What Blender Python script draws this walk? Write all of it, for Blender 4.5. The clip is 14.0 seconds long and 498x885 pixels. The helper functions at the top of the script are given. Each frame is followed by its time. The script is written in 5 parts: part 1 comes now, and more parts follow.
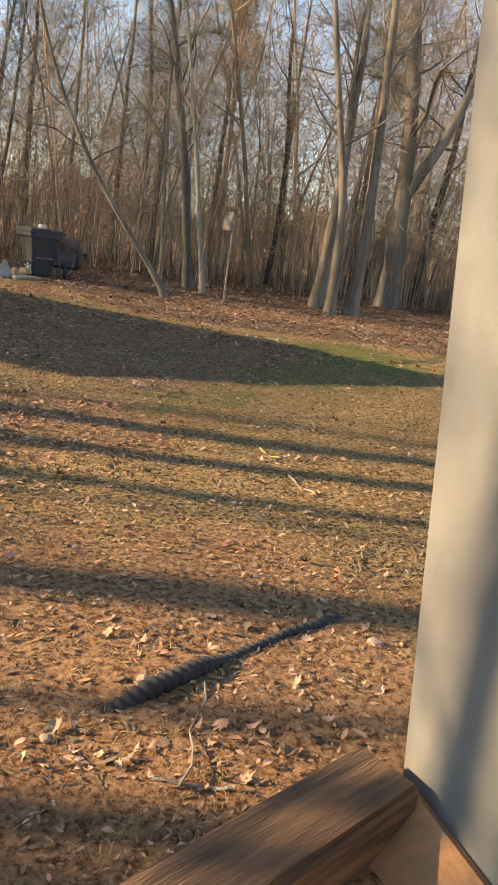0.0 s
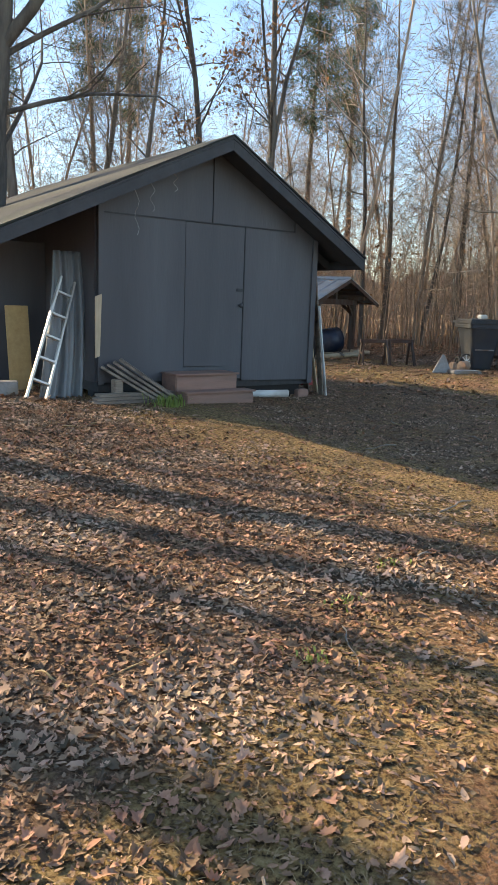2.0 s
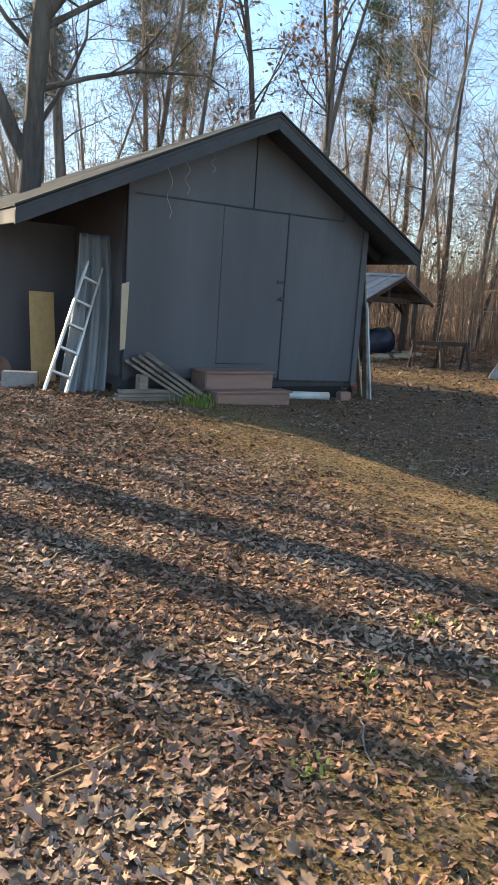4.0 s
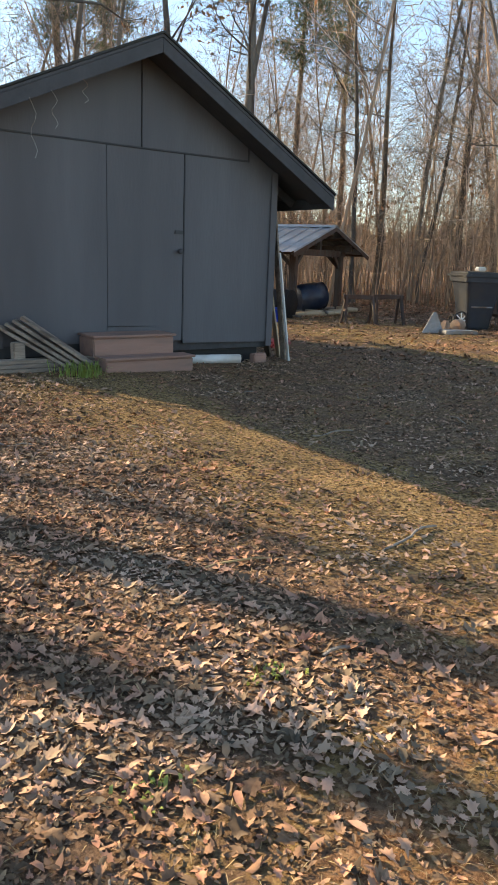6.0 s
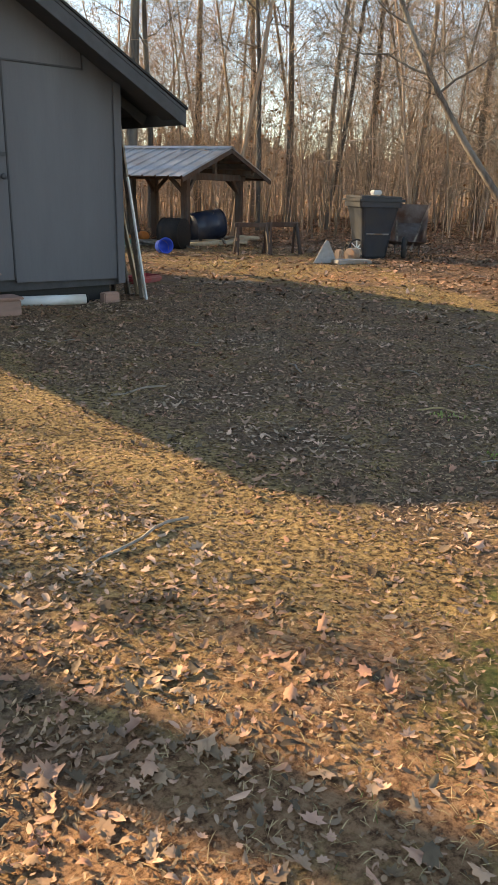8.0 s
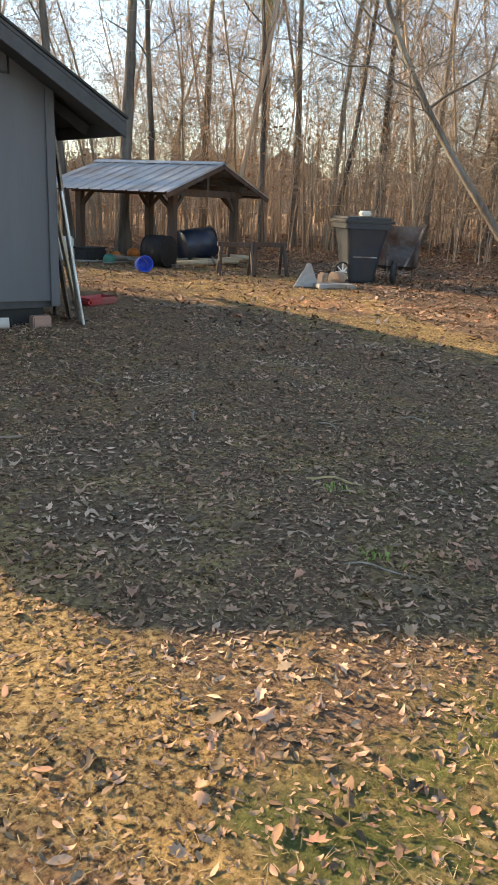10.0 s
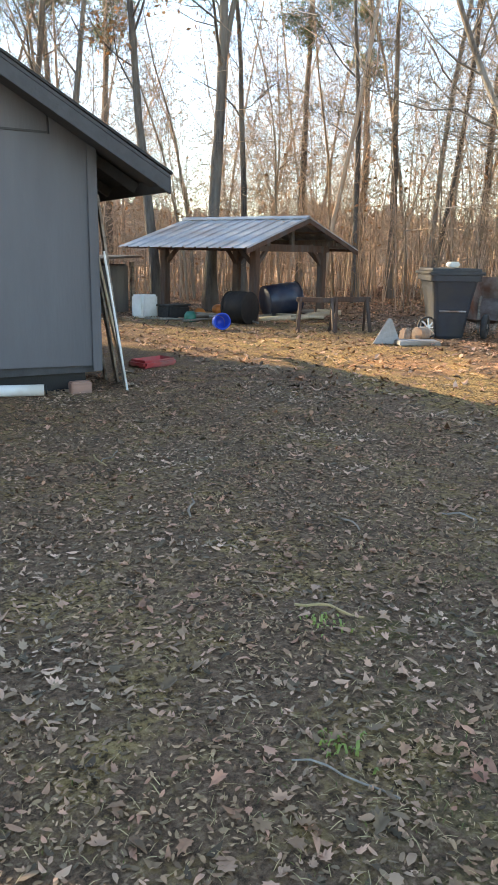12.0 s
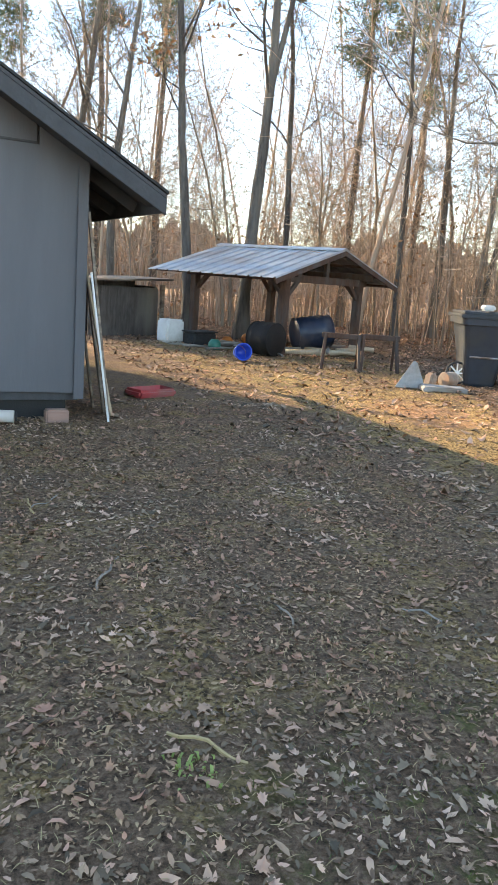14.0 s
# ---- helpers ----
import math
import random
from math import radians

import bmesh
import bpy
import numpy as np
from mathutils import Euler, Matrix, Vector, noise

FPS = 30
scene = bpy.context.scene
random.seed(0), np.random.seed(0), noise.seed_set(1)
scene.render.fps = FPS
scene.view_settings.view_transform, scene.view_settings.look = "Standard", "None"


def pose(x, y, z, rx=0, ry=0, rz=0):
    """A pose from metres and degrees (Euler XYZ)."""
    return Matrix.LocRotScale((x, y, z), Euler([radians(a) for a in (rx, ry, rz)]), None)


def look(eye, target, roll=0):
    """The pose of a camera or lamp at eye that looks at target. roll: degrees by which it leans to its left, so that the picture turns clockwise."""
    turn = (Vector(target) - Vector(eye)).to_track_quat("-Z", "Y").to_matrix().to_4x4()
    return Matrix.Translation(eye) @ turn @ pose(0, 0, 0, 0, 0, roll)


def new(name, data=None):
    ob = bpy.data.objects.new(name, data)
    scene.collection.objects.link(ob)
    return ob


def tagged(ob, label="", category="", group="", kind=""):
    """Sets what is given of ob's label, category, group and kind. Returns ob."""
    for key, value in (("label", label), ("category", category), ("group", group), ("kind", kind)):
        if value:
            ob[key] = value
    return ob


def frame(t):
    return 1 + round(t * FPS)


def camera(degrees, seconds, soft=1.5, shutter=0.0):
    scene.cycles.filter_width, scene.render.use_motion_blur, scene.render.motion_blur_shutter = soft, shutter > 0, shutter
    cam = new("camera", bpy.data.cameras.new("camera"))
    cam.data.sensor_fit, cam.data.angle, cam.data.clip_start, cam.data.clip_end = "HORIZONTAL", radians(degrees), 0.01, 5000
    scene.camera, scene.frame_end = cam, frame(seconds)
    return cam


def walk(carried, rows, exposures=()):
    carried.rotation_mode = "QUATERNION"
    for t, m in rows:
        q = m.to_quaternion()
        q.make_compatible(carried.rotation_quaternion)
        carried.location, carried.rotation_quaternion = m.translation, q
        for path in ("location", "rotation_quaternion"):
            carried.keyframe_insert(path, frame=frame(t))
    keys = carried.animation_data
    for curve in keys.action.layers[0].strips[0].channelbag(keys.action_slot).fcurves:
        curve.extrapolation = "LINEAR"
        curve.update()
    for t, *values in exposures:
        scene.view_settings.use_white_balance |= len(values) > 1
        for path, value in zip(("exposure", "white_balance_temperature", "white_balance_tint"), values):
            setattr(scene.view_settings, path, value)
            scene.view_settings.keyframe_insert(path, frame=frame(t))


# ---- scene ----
cam = camera(36.5, 14.0)
METRES, EYE, TILT, LEAN, TURN = 7.6, 1.281, 0.0, 0.0, -68.7
ROWS = [
    (0.0, 0.0, 0.0, 0.0, 2.05, -14.3, -8.07),
    (0.5, -0.0234, 0.0443, -0.0064, 5.84, -14.24, -6.66),
    (1.0, -0.0438, 0.0928, -0.0106, 8.17, -14.02, -3.38),
    (1.5, -0.0708, 0.1268, -0.0086, 17.32, -12.86, -3.37),
    (2.0, -0.0906, 0.1594, -0.0018, 32.82, -10.53, -2.04),
    (4.5, -0.1342, 0.286, -0.0106, 36.85, -10.99, -3.81),
    (5.0, -0.1381, 0.323, -0.0149, 33.49, -11.68, -5.08),
    (5.5, -0.135, 0.3598, -0.0147, 33.24, -12.58, -2.57),
    (6.0, -0.1376, 0.3984, -0.0146, 33.06, -13.69, -2.12),
    (6.5, -0.1249, 0.437, -0.0167, 31.8, -15.71, -2.45),
    (7.0, -0.109, 0.4743, -0.0159, 28.78, -17.6, -2.24),
    (7.5, -0.1036, 0.5123, -0.0134, 27.05, -18.26, -1.67),
    (8.0, -0.0864, 0.5484, -0.0125, 28.33, -18.73, -1.43),
    (8.5, -0.0685, 0.5847, -0.0143, 27.43, -19.57, -1.57),
    (9.0, -0.0605, 0.6261, -0.0089, 26.25, -19.42, -3.74),
    (11.5, -0.0287, 0.7959, -0.0061, 38.69, -14.18, -0.53),
    (12.0, -0.0358, 0.8285, -0.0025, 39.0, -14.12, -1.01),
    (12.5, -0.028, 0.8623, -0.004, 39.72, -14.67, -1.54),
    (13.0, -0.0231, 0.8953, -0.0015, 41.02, -14.77, -0.94),
    (13.5, -0.0366, 0.9188, 0.0027, 41.93, -13.67, -2.49),
    (14.0, -0.0391, 0.938, 0.0028, 43.3, -12.29, -4.31),
]
EXPOSURES = ((0.0, 1.6, 7900, 10), (1.5, 1.55, 7700, 10), (2.2, 1.62, 6600, 6), (5.0, 1.62, 6500, 6), (6.5, 1.74, 7700, 10), (7.5, 1.86, 8100, 11), (9.0, 1.95, 7800, 8), (11.5, 2.5, 7500, 8), (14.0, 2.68, 7200, 7))
walk(cam, [(t, pose(0, 0, EYE, TILT, LEAN, TURN) @ pose(METRES * x, METRES * y, METRES * z, 90 + pitch, roll, yaw)) for t, x, y, z, yaw, pitch, roll in ROWS], EXPOSURES)

# ---- world, sun ----
SUN_DIR = Vector((1.2, -2.5, -1.0)).normalized()
world = bpy.data.worlds.new("sky")
scene.world = world
world.use_nodes = True
wn = world.node_tree
sky = wn.nodes.new("ShaderNodeTexSky")
sky.sky_type = "NISHITA"
sky.sun_disc = False
sky.sun_elevation = math.asin(-SUN_DIR.z)
sky.sun_rotation = math.atan2(-SUN_DIR.x, -SUN_DIR.y)
sky.air_density, sky.dust_density, sky.ozone_density = 0.85, 0.05, 1.2
wn.links.new(sky.outputs[0], wn.nodes["Background"].inputs[0])
wn.nodes["Background"].inputs[1].default_value = 0.125
sun = new("sun", bpy.data.lights.new("sun", "SUN"))
sun.data.energy, sun.data.angle, sun.data.color = 5.0, radians(0.55), (1.0, 0.80, 0.56)
sun.matrix_world = look((0, 0, 30), Vector((0, 0, 30)) + SUN_DIR)

# ---- materials ----
def material(name, c1, c2, scale=8.0, rough=0.8, metal=0.0, bump=0.3, fine=60.0, stretch=(1, 1, 1), dist=0.01, c3=None, big=0.6, rnd=0.0, trans=0.0):
    """Two colours mixed by noise, a third in large stains; bump from fine noise; rnd varies each object or island."""
    m = bpy.data.materials.new(name)
    m.use_nodes = True
    n, l = m.node_tree.nodes, m.node_tree.links
    b = n["Principled BSDF"]
    tc = n.new("ShaderNodeTexCoord")
    mp = n.new("ShaderNodeMapping")
    mp.inputs["Scale"].default_value = stretch
    l.new(tc.outputs["Object"], mp.inputs[0])
    n1 = n.new("ShaderNodeTexNoise")
    n1.inputs["Scale"].default_value, n1.inputs["Detail"].default_value, n1.inputs["Roughness"].default_value = scale, 6, 0.65
    l.new(mp.outputs[0], n1.inputs[0])
    r = n.new("ShaderNodeValToRGB")
    r.color_ramp.elements[0].position, r.color_ramp.elements[1].position = 0.32, 0.68
    r.color_ramp.elements[0].color, r.color_ramp.elements[1].color = (*c1, 1), (*c2, 1)
    l.new(n1.outputs[0], r.inputs[0])
    col = r.outputs[0]
    if c3:
        n2 = n.new("ShaderNodeTexNoise")
        n2.inputs["Scale"].default_value, n2.inputs["Detail"].default_value = big, 4
        l.new(mp.outputs[0], n2.inputs[0])
        r2 = n.new("ShaderNodeValToRGB")
        r2.color_ramp.elements[0].position, r2.color_ramp.elements[1].position = 0.45, 0.65
        l.new(n2.outputs[0], r2.inputs[0])
        mx = n.new("ShaderNodeMix")
        mx.data_type = "RGBA"
        l.new(r2.outputs[0], mx.inputs[0])
        l.new(col, mx.inputs[6])
        mx.inputs[7].default_value = (*c3, 1)
        col = mx.outputs[2]
    if rnd:
        src = n.new("ShaderNodeNewGeometry").outputs["Random Per Island"]
        mr = n.new("ShaderNodeMapRange")
        mr.inputs[3].default_value, mr.inputs[4].default_value = 1 - rnd, 1 + rnd
        l.new(src, mr.inputs[0])
        hs = n.new("ShaderNodeHueSaturation")
        l.new(mr.outputs[0], hs.inputs["Value"])
        mr2 = n.new("ShaderNodeMapRange")
        mr2.inputs[3].default_value, mr2.inputs[4].default_value = 0.5 + rnd * 0.02, 0.5 - rnd * 0.02
        l.new(src, mr2.inputs[0])
        l.new(mr2.outputs[0], hs.inputs["Hue"])
        l.new(col, hs.inputs["Color"])
        col = hs.outputs[0]
    l.new(col, b.inputs["Base Color"])
    n3 = n.new("ShaderNodeTexNoise")
    n3.inputs["Scale"].default_value, n3.inputs["Detail"].default_value = fine, 5
    l.new(mp.outputs[0], n3.inputs[0])
    bp = n.new("ShaderNodeBump")
    bp.inputs["Strength"].default_value, bp.inputs["Distance"].default_value = bump, dist
    l.new(n3.outputs[0], bp.inputs["Height"])
    l.new(bp.outputs[0], b.inputs["Normal"])
    rr = n.new("ShaderNodeMapRange")
    rr.inputs[3].default_value, rr.inputs[4].default_value = max(0, rough - 0.12), min(1, rough + 0.12)
    l.new(n1.outputs[0], rr.inputs[0])
    l.new(rr.outputs[0], b.inputs["Roughness"])
    b.inputs["Metallic"].default_value = metal
    if trans:
        tr = n.new("ShaderNodeBsdfTranslucent")
        l.new(col, tr.inputs[0])
        ms = n.new("ShaderNodeMixShader")
        ms.inputs[0].default_value = trans
        l.new(b.outputs[0], ms.inputs[1])
        l.new(tr.outputs[0], ms.inputs[2])
        l.new(ms.outputs[0], n["Material Output"].inputs[0])
    return m


M_PAINT = material("shed_paint", (0.088, 0.087, 0.094), (0.118, 0.115, 0.122), 3, 0.7, 0, 0.35, 45, (1, 1, 0.18), 0.006, (0.076, 0.073, 0.078), 0.8)
# near-black colour that stands in for the shade inside hollows
M_VOIDSHADE = material("void_shade", (0.012, 0.011, 0.01), (0.02, 0.018, 0.016), 5)
M_TRIM = material("dark_trim", (0.035, 0.035, 0.038), (0.06, 0.06, 0.063), 6, 0.75, 0, 0.4, 40, (1, 1, 1), 0.006)
M_SHINGLE = material("shingle", (0.02, 0.02, 0.021), (0.045, 0.045, 0.044), 30, 0.95, 0, 0.5, 120, (1, 1, 1), 0.006, (0.03, 0.034, 0.025), 1.2)
M_OLDWOOD = material("weathered_wood", (0.20, 0.155, 0.115), (0.37, 0.30, 0.23), 6, 0.85, 0, 0.6, 30, (1, 9, 9), 0.008, (0.11, 0.08, 0.06), 0.9)
M_TIMBER = material("timber", (0.06, 0.034, 0.02), (0.17, 0.10, 0.06), 5, 0.85, 0, 0.8, 22, (1, 10, 10), 0.012, (0.30, 0.15, 0.075), 2.0)
M_BOARD = material("new_board", (0.42, 0.32, 0.2), (0.55, 0.43, 0.29), 5, 0.7, 0, 0.3, 30, (8, 8, 1), 0.004)
M_STEP = material("step_board", (0.27, 0.155, 0.115), (0.34, 0.20, 0.15), 4, 0.75, 0, 0.3, 40, (1, 6, 6), 0.004, (0.22, 0.14, 0.11), 2)
M_RED_WOOD = material("red_post", (0.06, 0.032, 0.022), (0.12, 0.066, 0.043), 6, 0.85, 0, 0.5, 30, (6, 6, 1), 0.006, (0.10, 0.08, 0.068), 1)
M_METAL = material("roof_metal", (0.34, 0.36, 0.38), (0.50, 0.51, 0.52), 5, 0.42, 0.6, 0.15, 20, (1, 1, 1), 0.004, (0.33, 0.30, 0.28), 1.2)
M_PVC = material("white_plastic", (0.6, 0.6, 0.57), (0.72, 0.72, 0.69), 6, 0.45, 0, 0.05, 60, (1, 1, 1), 0.002, (0.5, 0.47, 0.42), 3)
M_BIN = material("bin_plastic", (0.012, 0.018, 0.028), (0.020, 0.029, 0.043), 10, 0.52, 0, 0.1, 200, (1, 1, 1), 0.002, (0.028, 0.03, 0.033), 3)
M_RUBBER = material("rubber", (0.015, 0.015, 0.016), (0.04, 0.038, 0.036), 12, 0.8)
M_STEEL = material("steel", (0.3, 0.3, 0.3), (0.45, 0.44, 0.42), 12, 0.4, 0.8, 0.1, 80, (1, 1, 1), 0.002, (0.2, 0.12, 0.07), 4)
M_BARROW = material("barrow_tray", (0.20, 0.15, 0.13), (0.33, 0.29, 0.27), 8, 0.6, 0.2, 0.2, 60, (1, 1, 1), 0.003, (0.16, 0.08, 0.05), 3)
M_BLUE = material("blue_plastic", (0.015, 0.06, 0.42), (0.02, 0.085, 0.55), 6, 0.35, 0, 0.05, 80)
M_BLUEDARK = material("dark_blue_plastic", (0.010, 0.018, 0.038), (0.016, 0.026, 0.055), 6, 0.4, 0, 0.1, 80, (1, 1, 1), 0.002, (0.05, 0.05, 0.06), 3)
M_REDP = material("red_plastic", (0.32, 0.035, 0.04), (0.42, 0.06, 0.06), 7, 0.5, 0, 0.1, 50, (1, 1, 1), 0.003, (0.25, 0.09, 0.08), 4)
M_RUST = material("rusty_steel", (0.014, 0.012, 0.011), (0.032, 0.024, 0.02), 12, 0.8, 0.3, 0.4, 60)
M_STONE = material("stone", (0.24, 0.17, 0.12), (0.40, 0.31, 0.24), 9, 0.9, 0, 0.6, 40, (1, 1, 1), 0.01, (0.35, 0.19, 0.11), 3)
M_CONC = material("concrete", (0.24, 0.235, 0.225), (0.36, 0.35, 0.33), 14, 0.9, 0, 0.5, 70, (1, 1, 1), 0.006, (0.25, 0.19, 0.14), 2)
M_WALL = material("painted_panel", (0.12, 0.115, 0.106), (0.19, 0.185, 0.17), 2.5, 0.7, 0, 0.12, 30, (1, 1, 1), 0.004, (0.17, 0.155, 0.14), 1.1)
M_TARP = material("grey_tarp", (0.16, 0.165, 0.165), (0.25, 0.255, 0.25), 3, 0.45, 0, 0.7, 9, (1, 1, 0.5), 0.03, (0.12, 0.12, 0.12), 1.5)
M_ORANGE = material("pumpkin", (0.55, 0.16, 0.03), (0.65, 0.23, 0.05), 6, 0.6)
M_GREENP = material("green_plastic", (0.02, 0.13, 0.09), (0.03, 0.18, 0.12), 6, 0.5)
M_YELLOW = material("yellow_rope", (0.6, 0.42, 0.03), (0.7, 0.52, 0.06), 6, 0.6)
M_OSB = material("panel_yellow", (0.5, 0.33, 0.14), (0.62, 0.44, 0.2), 12, 0.8)
M_ALU = material("aluminium", (0.5, 0.48, 0.44), (0.64, 0.62, 0.57), 8, 0.4, 0.5, 0.1, 50, (1, 1, 1), 0.002, (0.45, 0.4, 0.33), 3)
M_BARK = material("bark", (0.075, 0.058, 0.045), (0.18, 0.145, 0.115), 7, 0.92, 0, 0.9, 26, (3.5, 3.5, 0.5), 0.02, (0.24, 0.21, 0.175), 0.7)
M_BARKPALE = material("pale_bark", (0.18, 0.15, 0.12), (0.33, 0.29, 0.24), 7, 0.9, 0, 0.6, 26, (3, 3, 0.7), 0.015, (0.16, 0.135, 0.11), 0.9)
M_BARKDARK = material("dark_bark", (0.05, 0.042, 0.036), (0.12, 0.10, 0.085), 7, 0.92, 0, 0.9, 26, (3, 3, 0.5), 0.02, (0.17, 0.15, 0.125), 0.8)
M_STEM = material("wood_stems", (0.24, 0.18, 0.13), (0.50, 0.39, 0.29), 3, 0.9, 0, 0.3, 20, (1, 1, 0.3), 0.01, (0.34, 0.23, 0.15), 0.3, 0.4)
M_NEEDLE = material("pine_needles", (0.075, 0.105, 0.05), (0.14, 0.17, 0.085), 3, 0.7, 0, 0.1, 20, (1, 1, 1), 0.01, None, 1, 0.35, 0.3)
M_DRYLEAF = material("dry_leaf", (0.23, 0.115, 0.055), (0.36, 0.20, 0.10), 4, 0.75, 0, 0.2, 40, (1, 1, 1), 0.004, None, 1, 0.45, 0.3)
M_LEAF = material("fallen_leaf", (0.15, 0.075, 0.04), (0.36, 0.20, 0.105), 5, 0.78, 0, 0.5, 50, (1, 1, 1), 0.004, (0.40, 0.27, 0.17), 1.5, 0.8)
M_STRAW = material("straw", (0.33, 0.23, 0.10), (0.52, 0.39, 0.19), 2.5, 0.8, 0, 0.1, 40, (1, 1, 1), 0.002, (0.24, 0.13, 0.06), 0.8, 0.35)
M_GRASS = material("grass", (0.06, 0.10, 0.02), (0.16, 0.19, 0.04), 2.5, 0.7, 0, 0.1, 40, (1, 1, 1), 0.002, (0.26, 0.22, 0.07), 0.9, 0.3, 0.25)
M_FARWOOD = material("far_wood", (0.20, 0.155, 0.115), (0.42, 0.34, 0.26), 1.3, 1.0, 0, 0.2, 6, (1, 1, 0.12), 0.05, (0.24, 0.185, 0.13), 0.12)


def ground_material():
    m = bpy.data.materials.new("ground_cover")
    m.use_nodes = True
    n, l = m.node_tree.nodes, m.node_tree.links
    b = n["Principled BSDF"]
    tc = n.new("ShaderNodeTexCoord")

    def noise_at(scale, detail=6, rough=0.65):
        t = n.new("ShaderNodeTexNoise")
        t.inputs["Scale"].default_value, t.inputs["Detail"].default_value, t.inputs["Roughness"].default_value = scale, detail, rough
        l.new(tc.outputs["Object"], t.inputs[0])
        return t.outputs[0]

    def ramp(src, *stops):
        r = n.new("ShaderNodeValToRGB")
        el = r.color_ramp.elements
        while len(el) < len(stops):
            el.new(0.5)
        for e, (p, c) in zip(el, stops):
            e.position, e.color = p, (*c, 1) if len(c) == 3 else (c[0], c[0], c[0], 1)
        l.new(src, r.inputs[0])
        return r.outputs[0]

    def mix(fac, a, c):
        x = n.new("ShaderNodeMix")
        x.data_type = "RGBA"
        l.new(fac, x.inputs[0])
        l.new(a, x.inputs[6])
        l.new(c, x.inputs[7])
        return x.outputs[2]

    zone = n.new("ShaderNodeAttribute")
    zone.attribute_name = "cover"
    sp = n.new("ShaderNodeSeparateColor")
    l.new(zone.outputs["Color"], sp.inputs[0])
    clay = ramp(noise_at(30, 8, 0.75), (0.40, (0.10, 0.046, 0.022)), (0.53, (0.36, 0.195, 0.10)), (0.72, (0.48, 0.30, 0.17)))
    straw = ramp(noise_at(38), (0.40, (0.055, 0.033, 0.015)), (0.53, (0.33, 0.215, 0.088)), (0.75, (0.54, 0.385, 0.18)))
    litter = ramp(noise_at(34, 8, 0.8), (0.36, (0.045, 0.029, 0.018)), (0.52, (0.20, 0.122, 0.074)), (0.70, (0.38, 0.25, 0.16)))
    green = ramp(noise_at(45), (0.3, (0.06, 0.075, 0.02)), (0.7, (0.20, 0.185, 0.055)))
    edge = noise_at(2.2, 8, 0.7)
    fine = noise_at(9, 6, 0.7)

    def mask(ch):
        a = n_signed(sp.outputs[ch])
        return ramp(a, (0.42, (0,)), (0.62, (1,)))

    def n_signed(src):
        x = n.new("ShaderNodeMath")
        x.operation = "MULTIPLY_ADD"
        l.new(edge, x.inputs[0])
        x.inputs[1].default_value = 1.1
        l.new(src, x.inputs[2])
        y = n.new("ShaderNodeMath")
        y.operation = "MULTIPLY_ADD"
        l.new(fine, y.inputs[0])
        y.inputs[1].default_value = 0.7
        l.new(x.outputs[0], y.inputs[2])
        z = n.new("ShaderNodeMath")
        z.operation = "SUBTRACT"
        l.new(y.outputs[0], z.inputs[0])
        z.inputs[1].default_value = 0.9
        return z.outputs[0]

    col = mix(mask(2), straw, clay)
    col = mix(mask(1), col, green)
    col = mix(mask(0), col, litter)
    l.new(col, b.inputs["Base Color"])
    b.inputs["Roughness"].default_value = 0.95
    b.inputs["Specular IOR Level"].default_value = 0.2
    bp = n.new("ShaderNodeBump")
    bp.inputs["Strength"].default_value, bp.inputs["Distance"].default_value = 0.9, 0.03
    l.new(noise_at(32, 8, 0.75), bp.inputs["Height"])
    l.new(bp.outputs[0], b.inputs["Normal"])
    return m


# ---- helpers for building ----
def part(name, bm, mat, parent=None, label="", smooth=False):
    me = bpy.data.meshes.new(name)
    bm.to_mesh(me)
    bm.free()
    me.materials.append(mat)
    if smooth:
        me.shade_smooth()
    ob = new(name, me)
    if parent:
        ob.parent = parent
    if label:
        ob["label"] = label
    return ob


def thing(name, m, label, category, group="", kind=""):
    e = new(name)
    e.matrix_basis = m
    return tagged(e, label, category, group, kind)


def box(x0, y0, z0, x1, y1, z1, bevel=0.006, m=None, bm=None):
    bm = bm or bmesh.new()
    r = bmesh.ops.create_cube(bm, size=1)
    bmesh.ops.scale(bm, vec=(abs(x1 - x0), abs(y1 - y0), abs(z1 - z0)), verts=r["verts"])
    bmesh.ops.translate(bm, vec=((x0 + x1) / 2, (y0 + y1) / 2, (z0 + z1) / 2), verts=r["verts"])
    if m:
        bmesh.ops.transform(bm, matrix=m, verts=r["verts"])
    if bevel:
        es = list({e for v in r["verts"] for e in v.link_edges})
        bmesh.ops.bevel(bm, geom=es, offset=bevel, segments=2, affect="EDGES")
    return bm


def prism(poly, depth, bevel=0.0, axis="y"):
    """A polygon in x and z (or y and z for axis x), pushed along the axis from 0 to depth."""
    bm = bmesh.new()
    vs = [bm.verts.new((a, 0, c) if axis == "y" else (0, a, c)) for a, c in poly]
    f = bm.faces.new(vs)
    r = bmesh.ops.extrude_face_region(bm, geom=[f])
    v = (0, depth, 0) if axis == "y" else (depth, 0, 0)
    bmesh.ops.translate(bm, vec=v, verts=[g for g in r["geom"] if isinstance(g, bmesh.types.BMVert)])
    bmesh.ops.recalc_face_normals(bm, faces=bm.faces)
    if bevel:
        bmesh.ops.bevel(bm, geom=list(bm.edges), offset=bevel, segments=2, affect="EDGES")
    return bm


def beam(a, b, w, h, bevel=0.006, roll=0.0):
    a, b = Vector(a), Vector(b)
    d = b - a
    q = d.to_track_quat("X", "Z").to_matrix().to_4x4()
    return box(0, -w / 2, -h / 2, d.length, w / 2, h / 2, bevel, Matrix.Translation(a) @ q @ pose(0, 0, 0, roll))


